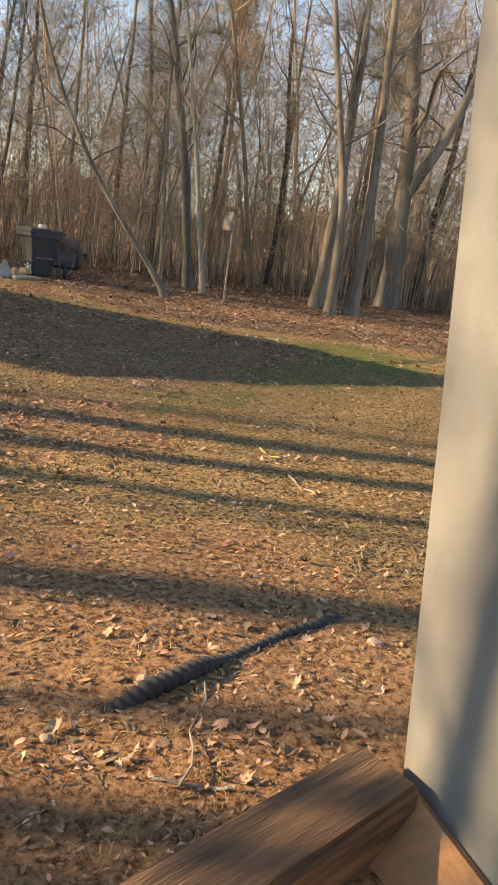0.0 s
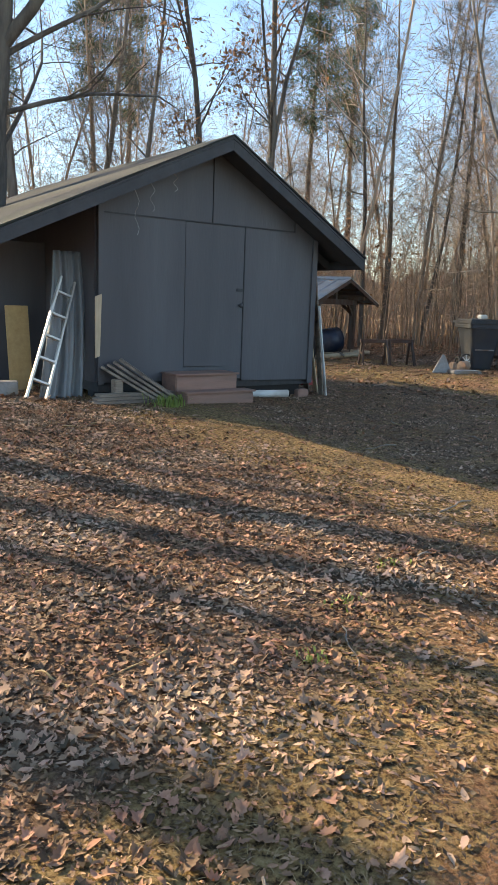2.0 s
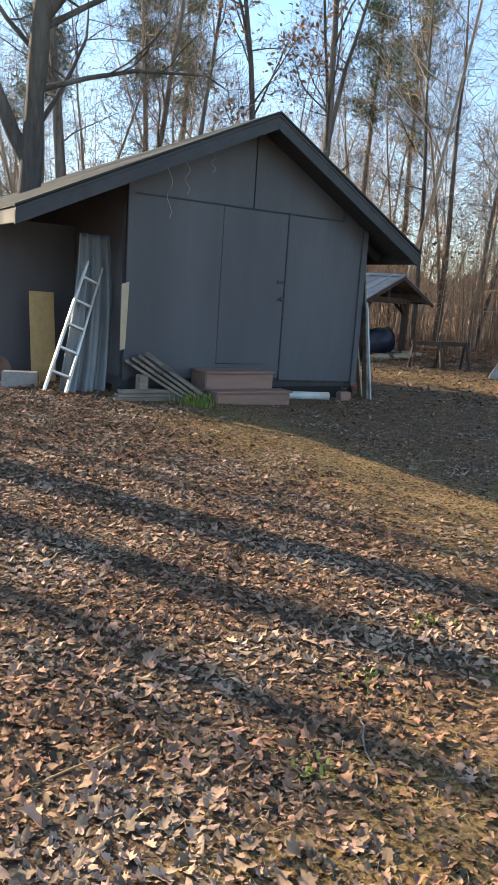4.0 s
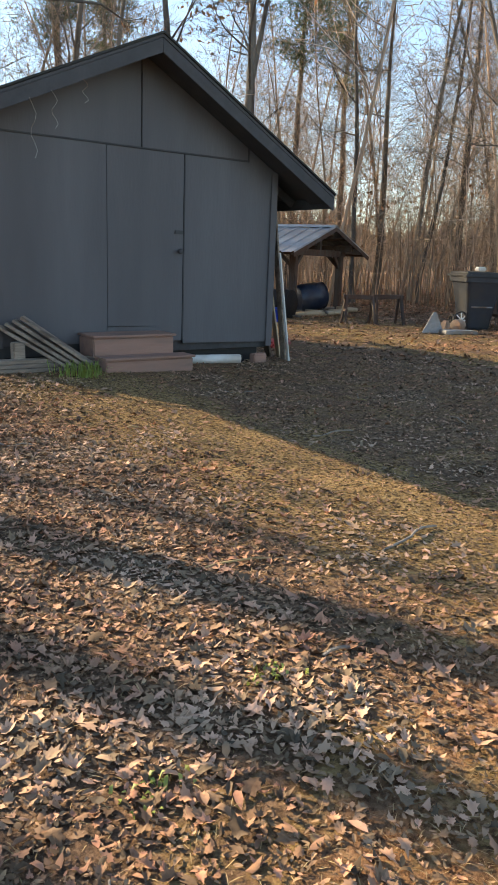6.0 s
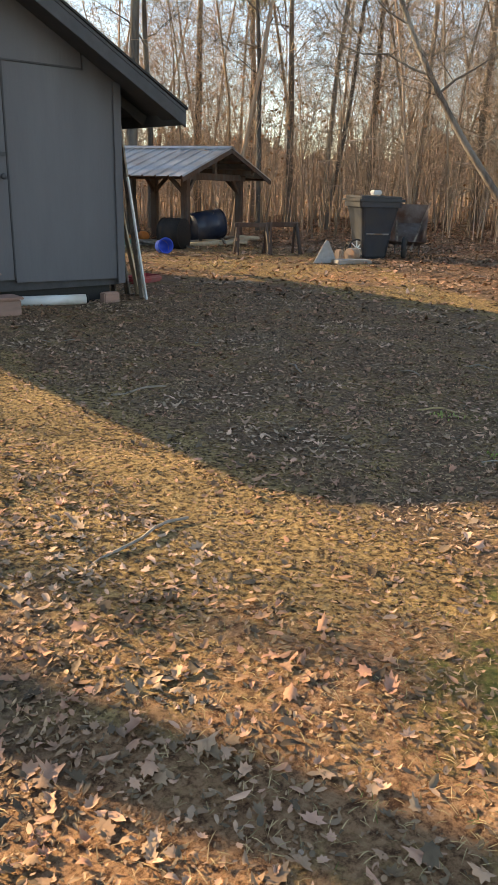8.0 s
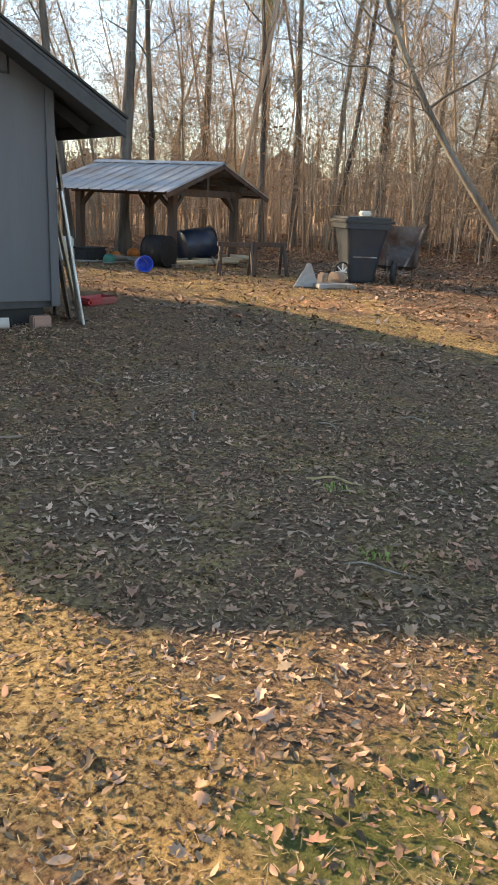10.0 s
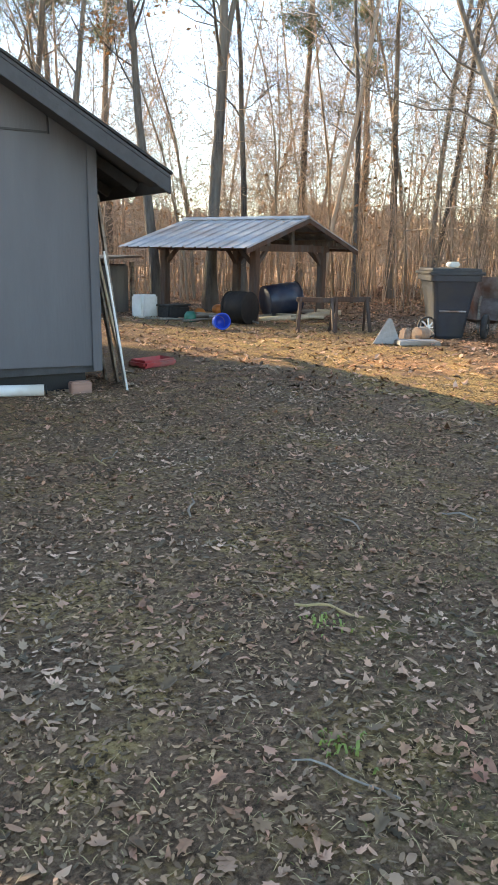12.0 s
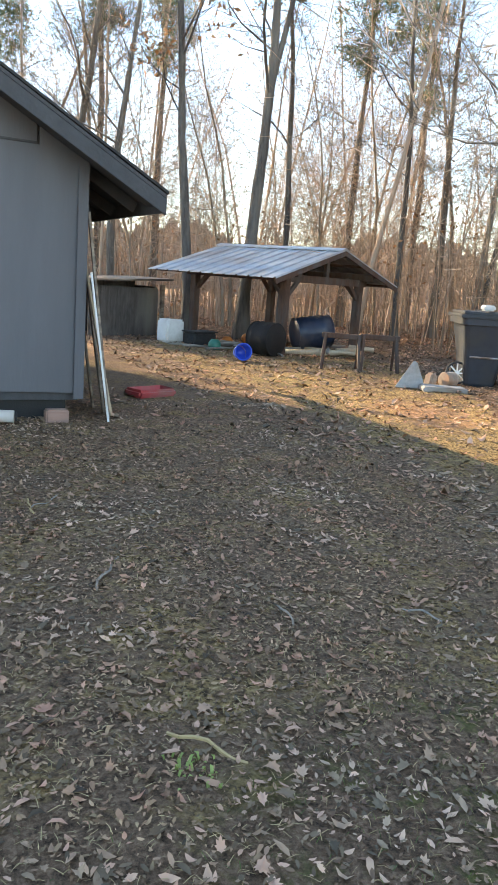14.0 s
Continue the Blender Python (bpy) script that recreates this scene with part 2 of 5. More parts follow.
def tube_arrays(pts, radii, sides=6):
    """Vertices and faces of a tube that tapers along a line of points."""
    pts = np.asarray(pts, float)
    d = np.gradient(pts, axis=0)
    d /= np.linalg.norm(d, axis=1)[:, None] + 1e-9
    ref = np.where(np.abs(d[:, 2:3]) > 0.9, np.array([[1.0, 0, 0]]), np.array([[0, 0, 1.0]]))
    if np.mean(np.abs(d[:, 2])) > 0.6:
        ref = np.tile([1.0, 0.02, 0], (len(pts), 1))
    u = np.cross(d, ref)
    u /= np.linalg.norm(u, axis=1)[:, None] + 1e-9
    w = np.cross(d, u)
    a = np.linspace(0, 2 * np.pi, sides, endpoint=False)
    ring = np.cos(a)[None, :, None] * u[:, None] + np.sin(a)[None, :, None] * w[:, None]
    v = (pts[:, None] + ring * np.asarray(radii)[:, None, None]).reshape(-1, 3)
    k = np.arange(len(pts) - 1)[:, None] * sides
    j = np.arange(sides)[None]
    j2 = (j + 1) % sides
    f = np.stack([k + j, k + j2, k + sides + j2, k + sides + j], -1).reshape(-1, 4)
    return v, f


class Pool:
    """Gathers arrays of quads or triangles and turns them into one mesh."""

    def __init__(self):
        self.v, self.f, self.n = [], [], 0

    def add(self, v, f):
        self.v.append(v)
        self.f.append(np.asarray(f) + self.n)
        self.n += len(v)

    def tube(self, pts, radii, sides=6):
        self.add(*tube_arrays(pts, radii, sides))

    def mesh(self, name, mat, smooth=True):
        v = np.concatenate(self.v).astype(np.float32)
        me = bpy.data.meshes.new(name)
        loops = np.concatenate([f.ravel() for f in self.f]).astype(np.int32)
        sizes = np.concatenate([np.full(len(f), f.shape[1]) for f in self.f]).astype(np.int32)
        me.vertices.add(len(v))
        me.vertices.foreach_set("co", v.ravel())
        me.loops.add(len(loops))
        me.loops.foreach_set("vertex_index", loops)
        me.polygons.add(len(sizes))
        starts = np.concatenate([[0], np.cumsum(sizes)[:-1]]).astype(np.int32)
        me.polygons.foreach_set("loop_start", starts)
        me.materials.append(mat)
        me.update(calc_edges=True)
        me.validate()
        if smooth:
            me.shade_smooth()
        return me


def lathe(profile, sides=24, bm=None):
    """A turned shape about z from (radius, height) pairs."""
    bm = bm or bmesh.new()
    rings = []
    for r, z in profile:
        rings.append([bm.verts.new((r * math.cos(2 * math.pi * i / sides), r * math.sin(2 * math.pi * i / sides), z)) for i in range(sides)])
    for a, b in zip(rings, rings[1:]):
        for i in range(sides):
            bm.faces.new((a[i], a[(i + 1) % sides], b[(i + 1) % sides], b[i]))
    for ring in (rings[0], rings[-1]):
        bm.faces.new(ring)
    bmesh.ops.recalc_face_normals(bm, faces=bm.faces)
    return bm


def pipe_bm(pts, r, sides=8):
    v, f = tube_arrays(pts, [r] * len(pts), sides)
    bm = bmesh.new()
    vs = [bm.verts.new(p) for p in v]
    for q in f:
        bm.faces.new([vs[i] for i in q])
    bm.faces.new(vs[:sides])
    bm.faces.new(vs[-sides:])
    bmesh.ops.recalc_face_normals(bm, faces=bm.faces)
    return bm


# ---- ground ----
def height(x, y):
    x, y = np.asarray(x, float), np.asarray(y, float)
    s = np.maximum(0, 0.9 * x - 0.43 * y - 6.0)
    far = np.minimum(s, 30)
    z = -0.07 + 0.035 * far * far / (far + 2.0)
    z = z + 0.13 * np.exp(-((x - 4.6) ** 2 + (y - 9.8) ** 2) / 7.0)
    z = z + 0.08 * np.exp(-((x - 14.0) ** 2 + (y - 11.2) ** 2) / 5.0)
    z = z + 0.012 * np.sin(2.1 * x + 0.7 * y) * np.sin(1.7 * y - 0.4 * x) + 0.006 * np.sin(5.3 * x + 1.0) * np.sin(6.1 * y)
    return z


def hz(x, y):
    return float(height(x, y))


def smooth01(a):
    a = np.clip(a, 0, 1)
    return a * a * (3 - 2 * a)


def cover(x, y):
    """How much fallen leaf, green grass and bare clay lies at a place."""
    x, y = np.asarray(x, float), np.asarray(y, float)
    leaf = smooth01((5.4 - x) / 1.8) * smooth01((y - 1.4 - 0.28 * x) / 1.7)
    wood_edge = np.interp(y, (-5, 3.0, 6.0, 8.5, 10.0, 12.0, 14.0, 18.0), (13.5, 12.5, 11.3, 12.0, 13.0, 13.8, 14.6, 15.0))
    leaf = np.maximum(leaf, smooth01((x - wood_edge + 0.2) / 0.9))
    leaf = np.maximum(leaf, 0.75 * smooth01((y - 16.0) / 2.0))
    leaf = np.maximum(leaf, 0.9 * smooth01((2.6 - x) / 1.0) * smooth01((y - 3.0) / 1.2))
    leaf = np.maximum(leaf, 0.6 * smooth01((x - 5.3) / 0.8) * smooth01((11.5 - x) / 1.0) * smooth01((y - 2.5) / 1.0))
    leaf = np.maximum(leaf, 0.45 * smooth01((x - 10.0) / 0.8) * smooth01((y - 7.5) / 1.5))
    grass = 0.8 * smooth01(1.25 - np.hypot((x - 9.8) / 3.4, (y - 2.9) / 1.9)) + 0.5 * smooth01(1.2 - np.hypot((x - 11.5) / 1.0, (y - 12.0) / 1.4))
    grass = grass + 0.55 * smooth01(1.2 - np.hypot((x - 5.9) / 1.5, (y - 2.9) / 0.9)) + 0.5 * smooth01(1.2 - np.hypot((x - 8.0) / 1.2, (y - 4.8) / 1.0)) + 0.3 * smooth01(1.2 - np.hypot((x - 5.0) / 0.9, (y - 6.3) / 1.6)) + 0.4 * smooth01(1.2 - np.hypot((x - 7.5) / 1.6, (y - 3.9) / 0.9))
    clay = 0.75 * smooth01(1.3 - np.hypot((x - 1.8) / 2.3, (y - 1.0) / 1.7)) + 0.65 * smooth01(1.2 - np.hypot((x - 12.0) / 0.9, (y - 9.6) / 1.5))
    clay = clay + 0.62 * smooth01(1.2 - np.hypot((x - 4.6) / 2.4, (y - 3.0) / 1.3)) + 0.35 * smooth01(1.2 - np.hypot((x - 10.2) / 1.3, (y - 10.6) / 1.5))
    return np.clip(leaf, 0, 1), np.clip(grass, 0, 1), np.clip(clay, 0, 1)


def build_ground():
    near_x = np.arange(-3.0, 22.01, 0.1)
    near_y = np.arange(-4.0, 20.01, 0.1)
    out = lambda a, s: a + s * np.cumsum(np.geomspace(0.25, 110, 26))
    xs = np.concatenate([out(near_x[0], -1)[::-1], near_x, out(near_x[-1], 1)])
    ys = np.concatenate([out(near_y[0], -1)[::-1], near_y, out(near_y[-1], 1)])
    gx, gy = np.meshgrid(xs, ys)
    z = height(gx, gy)
    rng = np.random.default_rng(4)
    z = z + rng.normal(0, 0.0035, z.shape)
    v = np.stack([gx, gy, z], -1).reshape(-1, 3)
    w = len(xs)
    i = np.arange(len(ys) - 1)[:, None] * w + np.arange(w - 1)[None]
    f = np.stack([i, i + 1, i + w + 1, i + w], -1).reshape(-1, 4)
    p = Pool()
    p.add(v, f)
    me = p.mesh("ground", ground_material())
    c = np.ones((len(v), 4), np.float32)
    c[:, 0], c[:, 1], c[:, 2] = cover(v[:, 0], v[:, 1])
    at = me.color_attributes.new("cover", "FLOAT_COLOR", "POINT")
    at.data.foreach_set("color", c.ravel())
    tagged(new("ground", me), "uneven red clay yard with dry grass and fallen leaves", "ground", kind="structure")


build_ground()

# ---- shed: a painted timber outbuilding ----
WX0, WX1, WY, WBACK = 4.78, 8.10, 9.5, 15.4
AX, AZ, SLOPE = 6.37, 3.27, 0.567
EAVE_R, EAVE_L, RF = 8.70, 3.45, 9.08


def roof_z(x):
    return AZ - (SLOPE * (x - AX) if x > AX else 0.455 * (AX - x))


shed = thing("shed", pose(0, 0, 0), "dark grey painted timber shed with a gable roof", "shed")


def build_shed():
    def panel(name, poly, y, thick=0.03, mat=M_PAINT, label=""):
        bm = prism(poly, thick, 0.003)
        bmesh.ops.translate(bm, vec=(0, y, 0), verts=bm.verts)
        return part(name, bm, mat, shed, label)

    rz = lambda x: roof_z(x) - 0.13
    low = 0.22
    # front gable wall core behind the sheets
    panel("wall_core", [(WX0 + 0.02, low + 0.03), (WX1 - 0.02, low + 0.03), (WX1 - 0.02, rz(WX1)), (AX, rz(AX)), (WX0 + 0.02, rz(WX0))], WY + 0.032, 0.10, M_TRIM)
    # sheets with open joints
    panel("siding_panel", [(WX0, low + 0.02), (5.951, low + 0.02), (5.951, 2.235), (WX0, 2.235)], WY)
    door = panel("door", [(5.955, 0.42), (6.862, 0.40), (6.862, 2.232), (5.955, 2.232)], WY - 0.001, 0.031, M_PAINT, "grey flush plywood door set in the siding, closed")
    knob = lathe([(0.012, 0), (0.012, 0.03), (0.028, 0.04), (0.03, 0.055), (0.02, 0.068)], 12)
    bmesh.ops.transform(knob, matrix=pose(6.80, WY - 0.006, 1.22, 90), verts=knob.verts)
    part("door_knob", knob, M_TRIM, door, smooth=True)
    latch = box(6.75, WY - 0.02, 1.40, 6.855, WY - 0.006, 1.44, 0.003)
    part("hasp", latch, M_TRIM, door)
    part("siding_panel", box(5.95, WY, low + 0.02, 6.862, WY + 0.03, 0.405, 0.003), M_PAINT, shed)
    panel("siding_panel", [(6.88, low - 0.01), (WX1, low - 0.03), (WX1, rz(WX1)), (7.72, rz(7.72)), (7.72, 2.232), (6.88, 2.232)], WY - 0.002)
    panel("gable_panel", [(WX0, 2.252), (6.345, 2.252), (6.345, rz(6.345)), (WX0, rz(WX0))], WY)
    panel("gable_panel", [(6.357, 2.252), (7.70, 2.252), (7.70, rz(7.70)), (AX, rz(AX)), (6.357, rz(6.357))], WY - 0.002)
    part("joint_strip", box(6.863, WY - 0.010, 0.24, 6.879, WY + 0.004, 2.24, 0.002), M_TRIM, shed)
    part("joint_strip", beam((WX0, WY - 0.004, 2.243), (7.7, WY - 0.004, 2.243), 0.02, 0.016, 0.002), M_TRIM, shed)
    part("corner_board", box(WX1 - 0.06, WY - 0.028, low - 0.08, WX1 + 0.03, WY - 0.004, rz(WX1) + 0.0, 0.004), M_PAINT, shed)
    part("corner_board", box(WX0 - 0.02, WY - 0.026, low, WX0 + 0.05, WY - 0.002, rz(WX0), 0.004), M_PAINT, shed)
    # other walls
    part("side_wall", box(WX1 - 0.12, WY + 0.14, low, WX1, WBACK, rz(WX1), 0.004), M_PAINT, shed)
    part("side_wall", box(WX0, WY + 0.14, low, WX0 + 0.12, WBACK, rz(WX0), 0.004), M_PAINT, shed)
    panel("back_wall", [(WX0, low), (WX1, low), (WX1, rz(WX1)), (AX, rz(AX)), (WX0, rz(WX0))], WBACK, 0.1)
    part("shed_floor", box(WX0, WY + 0.05, low - 0.1, WX1, WBACK, low + 0.02, 0.004), M_TRIM, shed)
    for x in (WX0 + 0.1, 6.4, WX1 - 0.2):
        for y in (WY + 0.25, 12.3, WBACK - 0.2):
            part("pier", box(x - 0.1, y - 0.1, -0.2, x + 0.1, y + 0.1, low - 0.09, 0.01), M_TRIM, shed)
    # near-black sheet paints the shade of the open void below the floor
    part("underfloor_shade", box(WX0 + 0.1, WY + 0.10, -0.1, WX1 - 0.1, WY + 0.14, low - 0.1, 0.004), M_VOIDSHADE, shed)
    # porch on the low side: posts, back panel
    part("porch_wall", box(3.75, 11.2, 0.05, WX0 - 0.002, 11.28, 1.95, 0.004), M_PAINT, shed)
    for y in (13.2, 15.3):
        part("porch_post", box(3.60, y, -0.1, 3.69, y + 0.09, roof_z(3.65) - 0.13, 0.006), M_BARKDARK, shed)
    # roof
    yb = WBACK + 0.4
    for sgn, xe in ((1, EAVE_R), (-1, EAVE_L)):
        ze = roof_z(xe)
        for name, lift, t, mat, inset in (("roof_deck", -0.055, 0.03, M_TRIM, 0.015), ("shingles", -0.022, 0.022, M_SHINGLE, 0.0)):
            bm = prism([(AX, AZ + lift), (xe - sgn * inset, ze + lift), (xe - sgn * inset, ze + lift + t), (AX, AZ + lift + t)], yb - RF - 2 * inset)
            bmesh.ops.translate(bm, vec=(0, RF + inset, 0), verts=bm.verts)
            part(name, bm, mat, shed)
        bm = prism([(AX, AZ - 0.19), (xe - sgn * 0.01, ze - 0.19), (xe - sgn * 0.01, ze - 0.058), (AX, AZ - 0.058)], 0.035, 0.004)
        bmesh.ops.translate(bm, vec=(0, RF + 0.02, 0), verts=bm.verts)
        part("rake_board", bm, M_TRIM, shed)
        part("eave_board", box(xe - sgn * 0.04, RF + 0.06, ze - 0.17, xe - sgn * 0.012, yb - 0.05, ze - 0.05, 0.004), M_TRIM, shed)
        y = RF + 0.75
        while y < yb:
            part("rafter", beam((AX + sgn * 0.05, y, AZ - 0.12), (xe - sgn * 0.06, y, ze - 0.10), 0.045, 0.10, 0.003), M_TRIM, shed)
            y += 0.75
    # soffit under the front overhang, right side
    bm = prism([(AX, AZ - 0.135), (EAVE_R - 0.05, roof_z(EAVE_R) - 0.11), (EAVE_R - 0.05, roof_z(EAVE_R) - 0.095), (AX, AZ - 0.12)], WY - RF - 0.07)
    bmesh.ops.translate(bm, vec=(0, RF + 0.06, 0), verts=bm.verts)
    part("soffit", bm, M_TRIM, shed)
    # hanging wires under the rake
    for x, dz in ((5.05, 0.5), (5.55, 0.2), (5.25, 0.32)):
        top = roof_z(x) - 0.19
        pts = [(x + 0.03 * math.sin(i * 1.3 + x), RF + 0.01 - 0.01 * i / 8, top - dz * i / 8) for i in range(9)]
        part("wire", pipe_bm(pts, 0.0025, 5), M_STEEL, shed)


build_shed()


def steps():
    t = thing("box_steps", pose(0, 0, 0), "pinkish brown two-tier wooden box steps below the shed door", "steps")
    g = hz(6.3, 9.0) - 0.03
    part("upper_step", box(5.61, 9.10, g, 6.53, 9.46, 0.34, 0.012), M_STEP, t)
    part("lower_step", box(5.63, 8.86, g, 6.63, 9.097, 0.14, 0.012), M_STEP, t)
    part("tread_board", box(5.59, 9.07, 0.342, 6.55, 9.46, 0.365, 0.008), M_STEP, t)
    part("tread_board", box(5.61, 8.83, 0.142, 6.65, 9.095, 0.165, 0.008), M_STEP, t)


steps()


def shed_clutter():
    bm = pipe_bm([(6.84, 9.40, 0.07), (7.16, 9.33, 0.07), (7.50, 9.24, 0.07)], 0.052, 16)
    p = tagged(part("plastic_pipe", bm, M_PVC, smooth=True), "white plastic drain pipe lying under the shed's front", "pipe")
    p.location.z = hz(7.1, 9.3) - 0.02
    # near-black disc on the closed pipe end, painting its shaded bore
    ring = lathe([(0.04, 0), (0.04, 0.012)], 16)
    bmesh.ops.transform(ring, matrix=pose(7.512, 9.238, 0.07, 0, 90, -12), verts=ring.verts)
    part("pipe_bore_shade", ring, M_VOIDSHADE, p)
    # bricks below the corner
    for x, y, a in ((7.88, 9.40, 5),):
        b = box(-0.1, -0.05, 0, 0.1, 0.05, 0.13, 0.012)
        ob = tagged(part("brick_block", b, M_STEP), "reddish brick block at the foot of the shed", "brick", "blocks by the shed")
        ob.matrix_basis = pose(x, y, hz(x, y) - 0.015, 0, 0, a)
    # boards leaning on the right corner
    rng = random.Random(3)
    for i, (x, y, top, w, mat, lab) in enumerate(((8.20, 9.40, 1.25, 0.05, M_PVC, "white trim strip leaning on the shed's corner"), (8.24, 9.55, 1.75, 0.12, M_OLDWOOD, "weathered board leaning on the shed's corner"),
                                             (8.32, 9.75, 1.45, 0.10, M_BOARD, "pale pine board leaning on the shed's corner"), (8.30, 9.95, 1.80, 0.14, M_OLDWOOD, "weathered board leaning on the shed's corner"), (8.26, 10.2, 1.6, 0.14, M_OLDWOOD, "weathered board leaning on the shed's corner"))):
        bm = beam((x + 0.14, y - 0.02, hz(x, y) - 0.01), (WX1 + 0.055, y + 0.02, top), 0.022 if i else 0.018, w, 0.003, 90)
        tagged(part("leaning_board", bm, mat), lab, "board", "boards leaning on the shed")
    # pile of boards
    g = hz(5.3, 9.1)
    for i in range(7):
        a = -12 + 10 * rng.random() + i * 4
        if i < 3:
            bm = box(-0.62, -0.07, 0, 0.62, 0.07, 0.035, 0.005)
            m = pose(5.12 + 0.05 * i, 9.08 + 0.05 * i, g + 0.005 + 0.037 * i, 0, 0, a * 0.4)
        else:
            k = i - 3
            bm = beam((5.58 - 0.08 * k, 8.98 + 0.03 * k, g + 0.03), (4.98 - 0.07 * k, 9.36 + 0.02 * k, g + 0.50 - 0.03 * k), 0.14, 0.03, 0.005)
            m = pose(0, 0, 0)
        ob = tagged(part("plank", bm, M_OLDWOOD), "weathered grey brown plank in a loose pile", "plank", "plank pile by the shed")
        ob.matrix_basis = m
    b = tagged(part("short_post", box(4.84, 9.20, g - 0.05, 4.95, 9.31, g + 0.27, 0.008), M_OLDWOOD), "short weathered wooden post stub beside the plank pile", "post")
    t = tagged(part("plywood_strip", prism([(0, 0), (0.06, 0.02), (0.085, 0.75), (0.0, 0.72)], 0.015, 0.002), M_BOARD), "splintered pale plywood strip on the shed's corner", "board")
    t.location = (4.70, 9.44, 0.55)
    # ladder
    lad = thing("ladder", pose(4.03, 9.62, hz(4.03, 9.62) - 0.01, -12, 21, 0), "paint-splashed aluminium ladder leaning under the porch roof", "ladder")
    for x in (-0.12, 0.12):
        k = 0.03 if x < 0 else -0.03
        part("rail", beam((x, 0, 0), (x + k, 0, 1.55), 0.055, 0.025, 0.003), M_ALU, lad)
    for i in range(5):
        part("rung", box(-0.11 + 0.005 * i, -0.035, 0.22 + 0.28 * i, 0.11 - 0.005 * i, 0.035, 0.245 + 0.28 * i, 0.004), M_ALU, lad)
    # tarp hung from the porch roof
    p = Pool()
    us, vs_ = np.linspace(0, 1, 26), np.linspace(0, 1, 30)
    U, V = np.meshgrid(us, vs_)
    fold = 0.05 * np.sin(U * 17 + 2 * V) * (1 - 0.5 * V) + 0.03 * np.sin(U * 31 + 5 * V)
    X = 4.10 + U * (0.52 - 0.14 * V) + 0.32 * V + 0.05 * np.sin(3 * V)
    Y = 10.05 - 0.35 * (1 - V) + fold
    Z = 0.02 + V * 1.78
    v = np.stack([X, Y, Z], -1).reshape(-1, 3)
    i = np.arange(29)[:, None] * 26 + np.arange(25)[None]
    p.add(v, np.stack([i, i + 1, i + 27, i + 26], -1).reshape(-1, 4))
    tp = tagged(new("tarp", p.mesh("tarp", M_TARP)), "grey plastic tarp hanging in folds under the porch", "tarp")
    so = tp.modifiers.new("thick", "SOLIDIFY")
    so.thickness = 0.004
    osb = tagged(part("plywood_sheet", box(0, 0, 0, 0.3, 0.02, 1.1, 0.003), M_OSB), "yellowish plywood sheet standing under the porch", "plywood")
    osb.matrix_basis = pose(4.10, 10.7, 0.03, -8, 0, 0)
    # crate, block and tools at the porch
    c = thing("crate", pose(4.02, 11.9, hz(4, 11.9), 0, 0, 12), "reddish wooden crate beside the porch", "crate")
    for s in (-1, 1):
        part("side", box(-0.4, s * 0.2 - 0.012, 0, 0.4, s * 0.2 + 0.012, 0.2, 0.004), M_STEP, c)
        part("end", box(s * 0.39 - 0.012, -0.185, 0, s * 0.39 + 0.012, 0.185, 0.2, 0.004), M_STEP, c)
    part("base", box(-0.37, -0.18, 0.0, 0.37, 0.18, 0.02, 0.003), M_STEP, c)
    bl = tagged(part("concrete_block", box(-0.1, -0.2, -0.02, 0.1, 0.2, 0.17, 0.012), M_CONC), "pale grey concrete block in the leaves", "block")
    bl.matrix_basis = pose(3.85, 10.3, hz(3.85, 10.3), 0, 0, 70)


shed_clutter()


def neighbour_shed():
    t = thing("open_shed", pose(2.6, 15.2, hz(2.6, 15.2), 0, 0, 0), "low dark open-fronted timber shed beyond the porch", "shed")
    part("back_wall", box(-1.9, 1.6, 0, 1.7, 1.66, 1.5, 0.01), M_BARKDARK, t)
    for x in (-1.9, 1.64):
        part("side_wall", box(x, 0.1, 0, x + 0.06, 1.598, 1.55, 0.01), M_BARKDARK, t)
    for x in (-1.85, -0.7, 0.5, 1.6):
        part("post", box(x, -0.1, -0.05, x + 0.09, -0.01, 1.62, 0.008), M_OLDWOOD, t)
    part("roof", beam((0, -0.35, 1.72), (0, 1.9, 1.56), 4.0, 0.05, 0.008), M_SHINGLE, t)
    pot = tagged(part("clay_pot", lathe([(0.09, 0), (0.13, 0.2), (0.15, 0.21), (0.15, 0.26), (0.125, 0.26), (0.10, 0.05)], 24), M_STEP, smooth=True), "terracotta plant pot lying beside the porch", "pot")
    pot.matrix_basis = pose(3.62, 10.9, hz(3.62, 10.9) + 0.13, 78, 0, 25)


neighbour_shed()

# ---- shelter: open metal-roofed wood store ----
SH = pose(14.62, 15.62, -0.07, 0, 0, 24)


